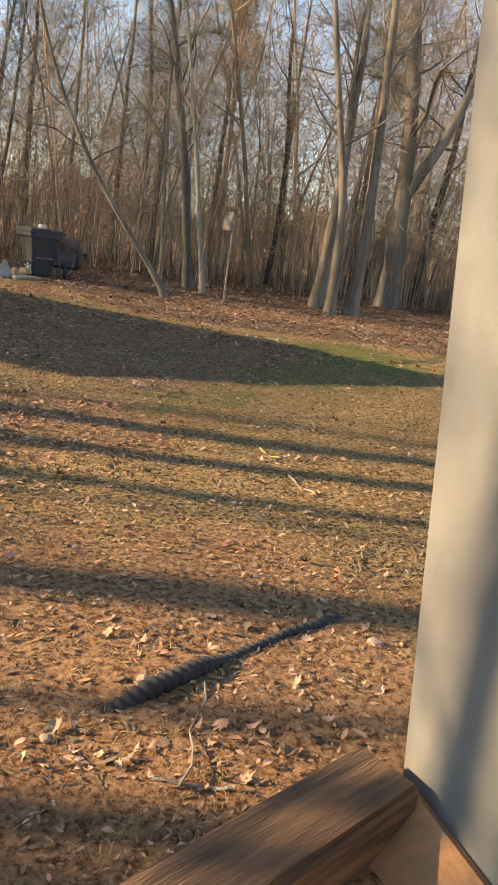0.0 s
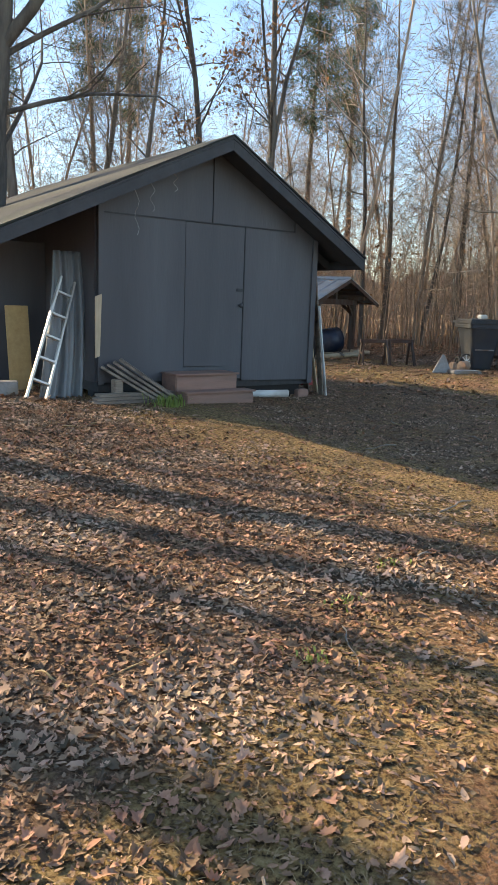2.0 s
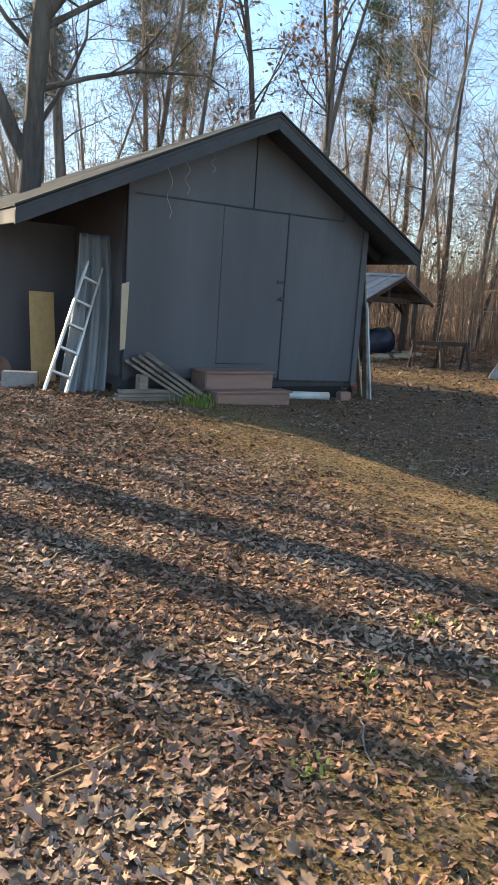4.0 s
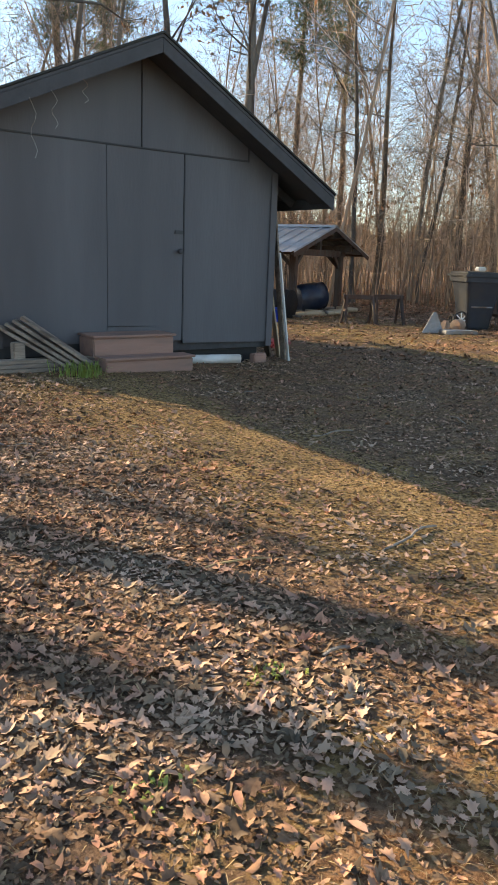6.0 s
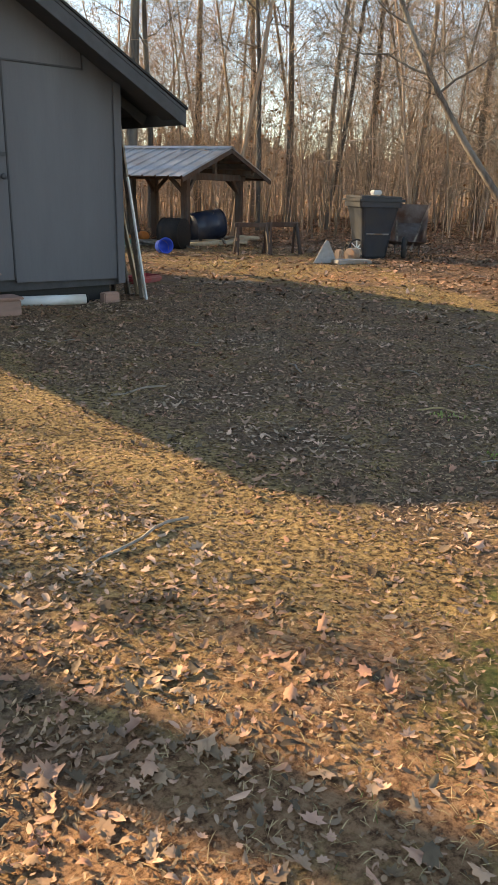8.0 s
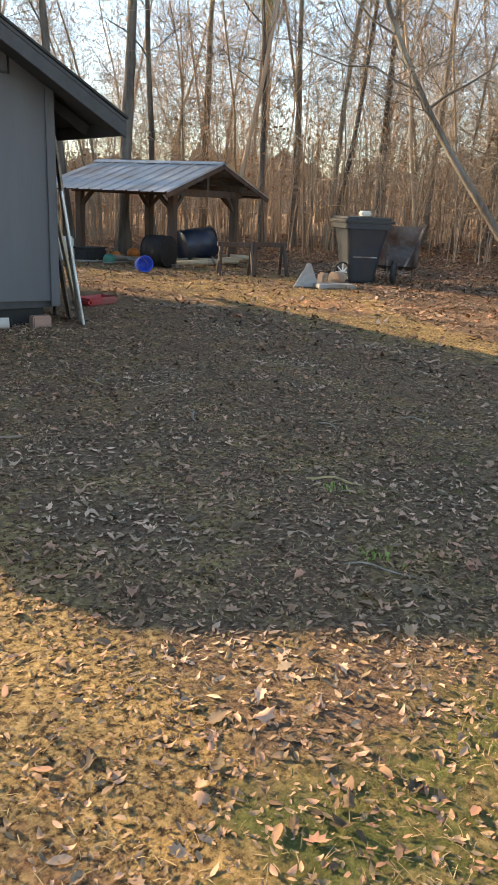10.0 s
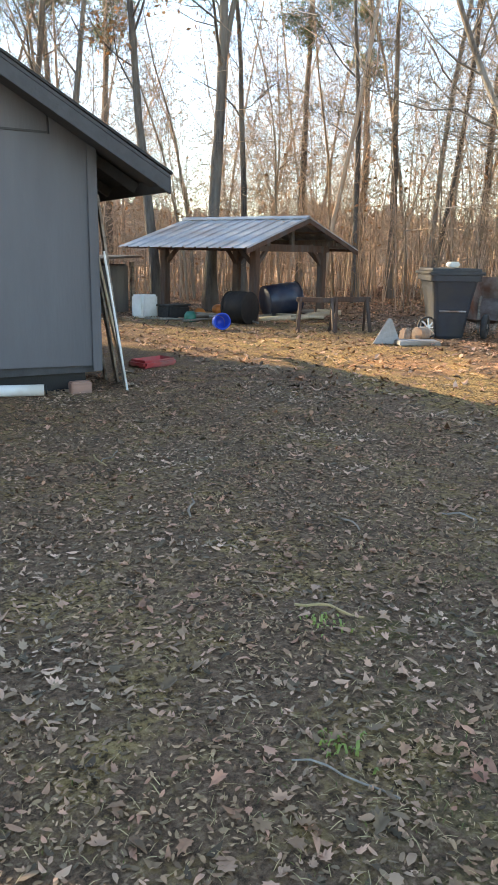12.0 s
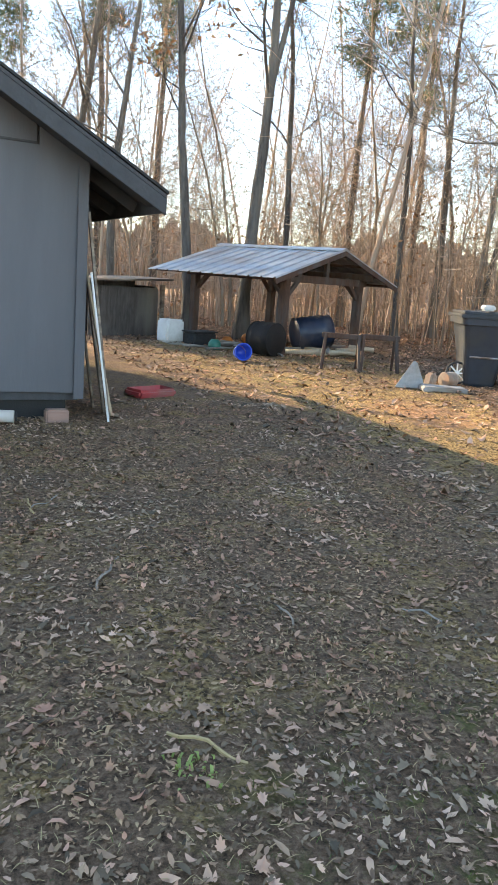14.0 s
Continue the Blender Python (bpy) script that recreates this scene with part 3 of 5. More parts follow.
def shelter():
    t = thing("open_shelter", SH, "open timber shelter with a ribbed metal gable roof", "shelter")
    half, zr, ze, length = 2.1, 2.02, 1.40, 3.3
    k = (zr - ze) / half
    for x in (-1.28, 1.22):
        for y in (0.42, 2.75):
            zt = zr - k * abs(x) - 0.16
            part("post", box(x - 0.075, y - 0.075, -0.1, x + 0.075, y + 0.075, zt, 0.012), M_RED_WOOD, t)
            s = 1 if x < 0 else -1
            part("knee_brace", beam((x, y, zt - 0.45), (x + s * 0.5, y, zt + 0.02), 0.06, 0.08, 0.005), M_RED_WOOD, t)
            d = 1 if y < 1 else -1
            part("knee_brace", beam((x, y, zt - 0.42), (x, y + d * 0.45, zt + 0.0), 0.06, 0.08, 0.005), M_RED_WOOD, t)
    for x in (-1.28, 1.22):
        zt = zr - k * abs(x) - 0.09
        part("beam", box(x - 0.06, 0.1, zt - 0.09, x + 0.06, length - 0.1, zt + 0.05, 0.008), M_RED_WOOD, t)
    for y in (0.42, 2.75):
        part("tie_beam", box(-1.5, y - 0.05, 1.36, 1.45, y + 0.05, 1.50, 0.008), M_RED_WOOD, t)
        part("king_post", box(-0.05, y - 0.04, 1.50, 0.05, y + 0.04, zr - 0.08, 0.006), M_RED_WOOD, t)
    for s in (-1, 1):
        for i in range(4):
            x = s * (0.15 + 0.58 * i)
            z = zr - k * abs(x) - 0.035
            part("purlin", box(x - 0.04, 0.03, z - 0.04, x + 0.04, length - 0.03, z + 0.012, 0.004), M_RED_WOOD, t)
        part("rake_board", beam((0, 0.015, zr - 0.05), (s * half, 0.015, ze - 0.05), 0.03, 0.09, 0.004), M_RED_WOOD, t)
        n = 11
        for i in range(n):
            y0, y1 = length * i / n, length * (i + 1) / n
            bm = bmesh.new()
            prof = [(y0, 0), (y0 + 0.02, 0.028), (y0 + 0.05, 0.028), (y0 + 0.07, 0.004), ((y0 + y1) / 2, 0.008), (y1 + 0.004, 0.002)]
            top = [bm.verts.new((0, y, zr + h)) for y, h in prof]
            low = [bm.verts.new((s * half, y, ze + h)) for y, h in prof]
            for a in range(len(prof) - 1):
                bm.faces.new((top[a], top[a + 1], low[a + 1], low[a]))
            r = bmesh.ops.extrude_face_region(bm, geom=list(bm.faces))
            bmesh.ops.translate(bm, vec=(0, 0, 0.006), verts=[g for g in r["geom"] if isinstance(g, bmesh.types.BMVert)])
            bmesh.ops.recalc_face_normals(bm, faces=bm.faces)
            part("roof_sheet", bm, M_METAL, t)
    cap = prism([(-0.14, zr - 0.01), (0, zr + 0.04), (0.14, zr - 0.01), (0.14, zr + 0.0), (0, zr + 0.052), (-0.14, zr + 0.0)], length + 0.02)
    part("ridge_cap", cap, M_METAL, t)
    return t


shelter()


def shelter_things():
    def barrel(name, m, r, ln, mat, label):
        t = thing(name, m, label, "barrel")
        b = lathe([(r * 0.86, 0), (r * 0.93, 0.02), (r * 0.97, ln * 0.2), (r, ln * 0.3), (r * 0.975, ln * 0.33), (r, ln * 0.5), (r * 0.975, ln * 0.67), (r, ln * 0.7), (r * 0.97, ln * 0.8), (r * 0.93, ln - 0.02), (r * 0.86, ln)], 28)
        part("body", b, mat, t, smooth=True)
        for z in (0.01, ln - 0.03):
            part("rim", lathe([(r * 0.9, z), (r * 0.985, z + 0.004), (r * 0.985, z + 0.02), (r * 0.9, z + 0.024)], 28), mat, t)
        return t
    g = hz(13.1, 15.0)
    barrel("steel_drum", pose(12.8, 15.6, g + 0.30, 90, 0, 25), 0.31, 0.5, M_RUST, "dark rusty steel drum lying on its side")
    barrel("plastic_barrel", pose(13.95, 16.2, g + 0.34, 0, 82, -8), 0.33, 0.76, M_BLUEDARK, "dark blue plastic barrel lying under the shelter")
    ball = thing("plastic_bucket", pose(12.0, 14.5, hz(12.0, 14.5) - 0.01, 0, 0, -35) @ Matrix.Scale(0.85, 4), "bright blue plastic bucket lying in the yard", "bucket")
    b = lathe([(0.13, 0), (0.15, 0.02), (0.165, 0.30), (0.175, 0.31), (0.175, 0.335), (0.15, 0.335), (0.14, 0.04)], 24)
    bmesh.ops.transform(b, matrix=pose(0, 0, 0.165, 82, 0, 20), verts=b.verts)
    part("pail", b, M_BLUE, ball, smooth=True)
    part("handle", pipe_bm([(0.17 * math.cos(a), -0.33 - 0.03 * math.sin(a), 0.165 + 0.17 * math.sin(a)) for a in np.linspace(-0.3, 3.4, 12)], 0.005, 6), M_STEEL, ball)
    # split logs and poles on the floor of the shelter
    rng = random.Random(9)
    for i in range(16):
        L = rng.uniform(0.5, 1.4)
        bm = pipe_bm([(-L / 2, 0, 0), (0, rng.uniform(-0.02, 0.02), 0), (L / 2, 0, 0)], rng.uniform(0.025, 0.055), 8)
        ob = tagged(part("log", bm, rng.choice((M_BOARD, M_OLDWOOD, M_BARKPALE)), smooth=True), "cut pole of pale wood lying under the shelter", "log", "poles under the shelter")
        c = SH @ Vector((rng.uniform(-1.5, 1.0), rng.uniform(0.0, 1.6), 0))
        ob.matrix_basis = pose(c.x, c.y, hz(c.x, c.y) + 0.05 + 0.03 * (i % 3), 0, rng.uniform(-6, 6), rng.uniform(-50, 60))
    for x, y, r in ((12.9, 17.1, 0.12), (13.6, 17.6, 0.14)):
        p = thing("pumpkin", pose(x, y, hz(x, y) + r * 0.75), "orange pumpkin on the ground by the shelter", "pumpkin", "pumpkins")
        bm = bmesh.new()
        bmesh.ops.create_uvsphere(bm, u_segments=32, v_segments=14, radius=r)
        for v in bm.verts:
            a = math.atan2(v.co.y, v.co.x)
            k = 1 + 0.06 * math.cos(8 * a)
            v.co.x *= k
            v.co.y *= k
            v.co.z *= 0.8
        part("flesh", bm, M_ORANGE, p, smooth=True)
        part("stem", pipe_bm([(0, 0, r * 0.7), (0.01, 0, r * 0.9), (0.03, 0, r * 1.05)], 0.014, 7), M_OLDWOOD, p)
    # white appliance panel and tub
    w = tagged(part("white_box", box(-0.22, -0.18, 0, 0.22, 0.18, 0.47, 0.04), M_PVC), "white plastic box standing by the shelter", "box")
    w.matrix_basis = pose(11.7, 17.2, hz(11.7, 17.2) - 0.01, -4, 3, 20)
    tub = thing("tub", pose(12.25, 17.0, hz(12.2, 17.0), 0, 0, 20), "dark grey plastic tub beside the white box", "tub")
    part("shell", box(-0.3, -0.18, 0, 0.3, 0.18, 0.24, 0.03), M_RUBBER, tub)
    part("lid", box(-0.32, -0.2, 0.242, 0.32, 0.2, 0.27, 0.01), M_RUBBER, tub)
    gr = tagged(part("watering_can", lathe([(0.1, 0), (0.12, 0.02), (0.12, 0.13), (0.07, 0.2), (0.05, 0.2)], 18), M_GREENP, smooth=True), "green plastic can on the ground", "can")
    gr.location = (12.2, 16.1, hz(12.2, 16.1) - 0.01)
    for i in range(5):
        L = 1.0 + 0.3 * i
        ob = tagged(part("stick", pipe_bm([(-L / 2, 0, 0), (0, 0.03, 0.015), (L / 2, 0, 0)], 0.02, 6), M_BARKPALE), "pale stick lying on the ground by the shelter", "stick", "sticks in the yard")
        ob.matrix_basis = pose(11.9 + 0.35 * i, 16.4 - 0.15 * i, hz(12, 16) + 0.02, 0, 2, -20 + 23 * i)
    # saw-horse pair
    for cx, cy, a in ((13.2, 13.25, -30), (13.75, 13.0, -22)):
        s = thing("sawhorse", pose(cx, cy, hz(cx, cy), 0, 0, a), "weathered wooden sawhorse in the yard", "sawhorse", "sawhorses")
        part("top_rail", box(-0.33, -0.045, 0.50, 0.33, 0.045, 0.58, 0.008), M_RED_WOOD, s)
        for x in (-0.26, 0.26):
            for y in (-1, 1):
                part("leg", beam((x, y * 0.04, 0.56), (x * 1.15, y * 0.22, -0.02), 0.04, 0.07, 0.005), M_RED_WOOD, s)
        part("cross_bar", box(-0.29, -0.13, 0.25, -0.25, 0.13, 0.30, 0.004), M_RED_WOOD, s)
    # red sled by the corner
    sl = thing("red_tray", pose(9.2, 10.8, hz(9.2, 10.8), 0, 0, 20), "red plastic tray lying in the yard by the shed", "tray")
    bm = box(-0.26, -0.15, 0.0, 0.26, 0.15, 0.09, 0.028)
    for f in [f for f in bm.faces if f.normal.z > 0.9 and f.calc_area() > 0.05]:
        r = bmesh.ops.inset_region(bm, faces=[f], thickness=0.03)
        bmesh.ops.translate(bm, vec=(0, 0, -0.055), verts=f.verts)
    part("shell", bm, M_REDP, sl)
    # dark lean-to behind
    d = thing("lean_to", pose(11.1, 18.4, hz(11, 18.4), 0, 0, 22), "low dark wooden lean-to with a flat roof", "shed")
    part("back_wall", box(-0.9, 0.8, 0, 0.9, 0.86, 1.15, 0.01), M_BARKDARK, d)
    part("front_wall", box(-0.9, 0, 0, 0.9, 0.05, 1.02, 0.01), M_BARKDARK, d)
    part("side_wall", box(0.85, 0.052, 0, 0.9, 0.798, 1.05, 0.01), M_BARKDARK, d)
    part("roof", beam((-1.1, 0.4, 1.13), (1.1, 0.4, 1.22), 1.3, 0.04, 0.006), M_OLDWOOD, d)
    part("post", box(0.92, -0.1, 0, 1.0, -0.02, 1.1, 0.006), M_OLDWOOD, d)


shelter_things()


# ---- wheeled bin and what lies round it ----
def wheel(parent, m, r, w, mat_rim, spokes=6):
    e = part("wheel", lathe([(0.03, -w / 2), (0.03, w / 2)], 12), mat_rim, parent)
    e.matrix_basis = m
    bm = bmesh.new()
    n, k = 28, 8
    rings = [[bm.verts.new(((r - w / 2 + w / 2 * math.cos(b)) * math.cos(a), (r - w / 2 + w / 2 * math.cos(b)) * math.sin(a), w / 2 * math.sin(b))) for b in np.linspace(0, 2 * math.pi, k, endpoint=False)] for a in np.linspace(0, 2 * math.pi, n, endpoint=False)]
    for i in range(n):
        for j in range(k):
            bm.faces.new((rings[i][j], rings[(i + 1) % n][j], rings[(i + 1) % n][(j + 1) % k], rings[i][(j + 1) % k]))
    part("tyre", bm, M_RUBBER, e, smooth=True)
    for i in range(spokes):
        a = 2 * math.pi * i / spokes
        part("spoke", beam((0, 0, 0), ((r - w * 0.8) * math.cos(a), (r - w * 0.8) * math.sin(a), 0), 0.02, 0.02, 0.003), mat_rim, e)
    return e


def wheeled_bin():
    t = thing("wheeled_bin", pose(14.25, 11.25, hz(14.2, 11.2), 0, 0, -28), "dark blue-grey wheeled refuse bin with a closed lid", "bin")
    bm = bmesh.new()
    rings = []
    for z, a, b in ((0, 0.21, 0.23), (0.04, 0.23, 0.25), (0.55, 0.29, 0.325), (0.86, 0.345, 0.385), (0.865, 0.385, 0.425), (0.95, 0.39, 0.43), (0.955, 0.36, 0.40)):
        ring, c = [], 0.07
        for sx, sy, st in ((1, 1, 0), (-1, 1, 90), (-1, -1, 180), (1, -1, 270)):
            for q in (0, 30, 60, 90):
                ang = radians(st + q)
                ring.append(bm.verts.new((sx * (a - c) + c * math.cos(ang), sy * (b - c) + c * math.sin(ang), z)))
        rings.append(ring)
    for p, q in zip(rings, rings[1:]):
        for i in range(16):
            bm.faces.new((p[i], p[(i + 1) % 16], q[(i + 1) % 16], q[i]))
    bm.faces.new(rings[0])
    bm.faces.new(rings[-1])
    bmesh.ops.recalc_face_normals(bm, faces=bm.faces)
    part("body", bm, M_BIN, t)
    lid = bmesh.new()
    box(-0.43, -0.47, 0.955, 0.43, 0.45, 1.0, 0.02, None, lid)
    box(-0.39, -0.42, 0.99, 0.39, 0.41, 1.045, 0.025, None, lid)
    lo = part("lid", lid, M_BIN, t)
    part("lid_rib", box(-0.05, -0.4, 1.04, 0.05, 0.4, 1.06, 0.008), M_BIN, lo)
    part("handle", pipe_bm([(-0.24, 0.44, 0.9), (-0.24, 0.5, 0.93), (0.24, 0.5, 0.93), (0.24, 0.44, 0.9)], 0.016, 8), M_BIN, t)
    part("axle", pipe_bm([(-0.34, 0.24, 0.12), (0, 0.24, 0.12), (0.34, 0.24, 0.12)], 0.012, 8), M_STEEL, t)
    part("front_bar", pipe_bm([(-0.2, -0.315, 0.42), (0, -0.325, 0.42), (0.2, -0.315, 0.42)], 0.014, 8), M_STEEL, t)
    for x in (-0.32, 0.32):
        wheel(t, pose(x, 0.24, 0.13, 0, 90, 0), 0.13, 0.06, M_RUBBER, 5)
    st = tagged(part("white_stone", box(-0.09, -0.07, 0, 0.09, 0.07, 0.08, 0.02), M_PVC), "small pale block lying on the bin lid", "block")
    st.matrix_basis = t.matrix_basis @ pose(0.05, 0.02, 1.06, 0, 0, 15)


wheeled_bin()


def bin_clutter():
    # wheelbarrow leaning behind the bin
    w = thing("wheelbarrow", pose(14.98, 11.02, hz(14.98, 11.02), 0, 0, -55), "rusty grey wheelbarrow tipped up behind the bin", "wheelbarrow")
    bm = bmesh.new()
    lo = [bm.verts.new(p) for p in ((-0.22, -0.3, 0.0), (0.22, -0.3, 0.0), (0.2, 0.3, 0.0), (-0.2, 0.3, 0.0))]
    hi = [bm.verts.new(p) for p in ((-0.36, -0.5, 0.26), (0.36, -0.5, 0.26), (0.32, 0.5, 0.26), (-0.32, 0.5, 0.26))]
    bm.faces.new(lo)
    for i in range(4):
        bm.faces.new((lo[i], lo[(i + 1) % 4], hi[(i + 1) % 4], hi[i]))
    r = bmesh.ops.solidify(bm, geom=list(bm.faces), thickness=0.012)
    bmesh.ops.transform(bm, matrix=pose(0, 0.1, 0.38, 38, 0, 0), verts=bm.verts)
    part("tray", bm, M_BARROW, w)
    for x in (-0.22, 0.22):
        part("handle", beam((x * 0.5, -0.55, 0.14), (x * 1.5, 0.95, 0.92), 0.035, 0.035, 0.008), M_OLDWOOD, w)
        part("leg", beam((x, 0.2, 0.5), (x, 0.32, 0.0), 0.03, 0.03, 0.004), M_STEEL, w)
    wheel(w, pose(0, -0.58, 0.19, 0, 90, 0), 0.19, 0.09, M_STEEL, 4)
    # small wheel, concrete slab, steel corner plates
    sp = thing("spoked_wheel", pose(13.87, 11.22, hz(14.3, 11.6) + 0.16, 82, 0, -25), "old spoked wheel leaning by the bin", "wheel")
    wheel(sp, pose(0, 0, 0), 0.165, 0.03, M_STEEL, 8)
    s = tagged(part("slab", box(-0.3, -0.16, -0.02, 0.3, 0.16, 0.05, 0.015), M_CONC), "grey concrete slab lying on the leaves", "slab")
    s.matrix_basis = pose(13.30, 10.80, hz(13.75, 11.2), 0, 0, -25)
    c = tagged(part("paint_can", lathe([(0.10, 0), (0.105, 0.01), (0.1, 0.02), (0.1, 0.19), (0.105, 0.2), (0.09, 0.2)], 20), M_STONE), "dented tan metal can on its side by the bin", "can")
    c.matrix_basis = pose(13.50, 11.05, hz(13.95, 11.45) + 0.105, 0, 90, 10)
    k = tagged(part("white_jug", box(-0.07, -0.07, 0, 0.07, 0.07, 0.2, 0.03), M_STONE), "dirty off-white plastic jug beside the bin", "jug")
    k.matrix_basis = pose(13.35, 11.15, hz(13.8, 11.5) + 0.0, 0, 8, 12)
    p = tagged(part("metal_plate", prism([(-0.22, 0), (0.2, 0), (0.07, 0.36), (0.02, 0.38)], 0.05, 0.006), M_CONC), "bent grey metal plate standing by the bin", "plate")
    p.matrix_basis = pose(13.00, 11.10, hz(13.4, 11.5), -14, 0, -25)
    # feeder box on a pole in the woods
    f = thing("bird_box", pose(15.44, 7.11, hz(15.44, 7.11)), "small pale wooden bird box on a pole", "bird box")
    part("pole", pipe_bm([(0, 0, -0.1), (0, 0, 0.5), (0, 0, 1.57)], 0.025, 8), M_OLDWOOD, f)
    part("house", prism([(-0.1, 1.57), (0.1, 1.57), (0.1, 1.79), (0, 1.97), (-0.1, 1.79)], 0.2, 0.01), M_OLDWOOD, f)
    # yellow rope heap
    pts = [(0.35 * math.cos(a) * (1 + 0.3 * math.sin(2.7 * a)), 0.3 * math.sin(a) * (1 + 0.3 * math.cos(1.9 * a)), 0.06 + 0.10 * abs(math.sin(1.3 * a))) for a in np.linspace(0, 25, 120)]
    y = tagged(part("rope_heap", pipe_bm(pts, 0.016, 6), M_YELLOW, smooth=True), "tangled yellow rope heaped on the leaves", "rope")
    y.location = (22.5, 13.1, hz(22.5, 13.1))


bin_clutter()


# ---- start: house corner panel, timber, hose ----
def start_things():
    m = pose(1.83, 0.14, hz(1.8, 0.1), 0, 0, 223)
    w = tagged(part("wall_house", prism([(0.0, 0.02), (4.0, 0.02), (4.0, 2.9), (-0.5, 2.9)], 0.16, 0.01), M_WALL), "pale grey painted wall at the house corner", "wall", kind="structure")
    w.matrix_basis = m
    fz = tagged(part("clay_bank", prism([(-0.3, -0.05), (0.12, -0.05), (0.10, 0.02), (-0.03, 0.09)], 3.8, 0.0, "x"), M_CLAY), "orange clay banked against the wall's foot", "clay", kind="structure")
    fz.matrix_basis = m @ pose(0.06, 0.0, 0, 0, 0, 0)
    a = Vector((1.10, 0.46, 0.0))
    tb = tagged(part("landscape_timber", box(-0.45, -0.10, -0.02, 0.67, 0.10, 0.14, 0.016), M_TIMBER), "split brown landscape timber half sunk in the clay", "timber")
    tb.matrix_basis = pose(1.13, 0.43, hz(1.3, 0.4), 0, 0, -23)
    # corrugated drain hose
    path = [(1.70, 1.0, -0.03), (1.84, 0.93, 0.018), (2.0, 0.87, 0.022), (2.16, 0.82, 0.002), (2.32, 0.77, -0.004), (2.5, 0.70, 0.004), (2.68, 0.60, -0.004), (2.8, 0.53, -0.035)]
    path = np.array(path)
    s = np.linspace(0, len(path) - 1, 150)
    pts = np.stack([np.interp(s, np.arange(len(path)), path[:, i]) for i in range(3)], 1)
    pts[:, 2] += height(pts[:, 0], pts[:, 1])
    rad = np.interp(s, (0, 2.4, 3.2, 4.6, 7), (0.031, 0.030, 0.018, 0.019, 0.024)) + 0.0035 * np.sign(np.sin(np.arange(150) * math.pi / 2 + 0.1))
    p = Pool()
    p.tube(pts, rad, 14)
    tagged(new("drain_hose", p.mesh("drain_hose", M_RUBBER, False)), "black corrugated drain hose half buried in clay", "hose")
    rng = random.Random(5)
    spots = [(2.6, 0.40, 0.03), (1.5, 1.05, 0.018), (1.9, 0.98, 0.024), (2.15, 0.55, 0.014)]
    spots += [(rng.uniform(0.8, 6.5), rng.uniform(0.4, 3.2), rng.uniform(0.006, 0.018)) for _ in range(26)]
    for x, y, r in spots:
        bm = bmesh.new()
        bmesh.ops.create_icosphere(bm, subdivisions=2, radius=r)
        for v in bm.verts:
            v.co *= 1 + 0.35 * noise.noise(v.co * (1.2 / r) + Vector((x, y, 0)) * 7)
            v.co.z *= 0.6
        ob = tagged(part("stone", bm, M_STONE), "small pale stone lying on the red clay", "stone", "stones in the yard")
        ob.matrix_basis = pose(x, y, hz(x, y) + r * 0.25, 0, 0, rng.uniform(0, 360))


M_CLAY = material("red_clay", (0.34, 0.16, 0.07), (0.50, 0.27, 0.13), 9, 0.95, 0, 0.8, 30, (1, 1, 1), 0.015, (0.26, 0.13, 0.06), 3)
start_things()

# ---- trees ----
def limb(rng, start, direction, length, r0, segs, wander, up):
    pts, d, p = [np.array(start, float)], np.array(direction, float), np.array(start, float)
    for i in range(segs):
        d = d + rng.normal(0, wander, 3) + np.array([0, 0, up])
        d /= np.linalg.norm(d)
        p = p + d * length / segs
        pts.append(p.copy())
    return np.array(pts), np.linspace(r0, r0 * 0.22, segs + 1)


TIPS = []


def sprigs(pool, rng, each=4, length=0.45):
    """Thin twigs at the gathered limb ends."""
    t = np.array(TIPS).reshape(-1, 6)
    t = np.repeat(t, each, axis=0)
    n = len(t)
    back = rng.uniform(0, 1, (n, 1))
    a = t[:, :3] - t[:, 3:] * back
    d = t[:, 3:] / (np.linalg.norm(t[:, 3:], axis=1)[:, None] + 1e-9) + rng.normal(0, 0.55, (n, 3)) + (0, 0, 0.15)
    d = d / np.linalg.norm(d, axis=1)[:, None] * length * rng.uniform(0.3, 1.3, (n, 1))
    w = np.cross(d, rng.normal(0, 1, (n, 3)))
    w = w / (np.linalg.norm(w, axis=1)[:, None] + 1e-9) * rng.uniform(0.002, 0.0045, (n, 1))
    pool.add(np.stack([a - w, a + w, a + d], 1).reshape(-1, 3), np.arange(n * 3).reshape(-1, 3))
    TIPS.clear()


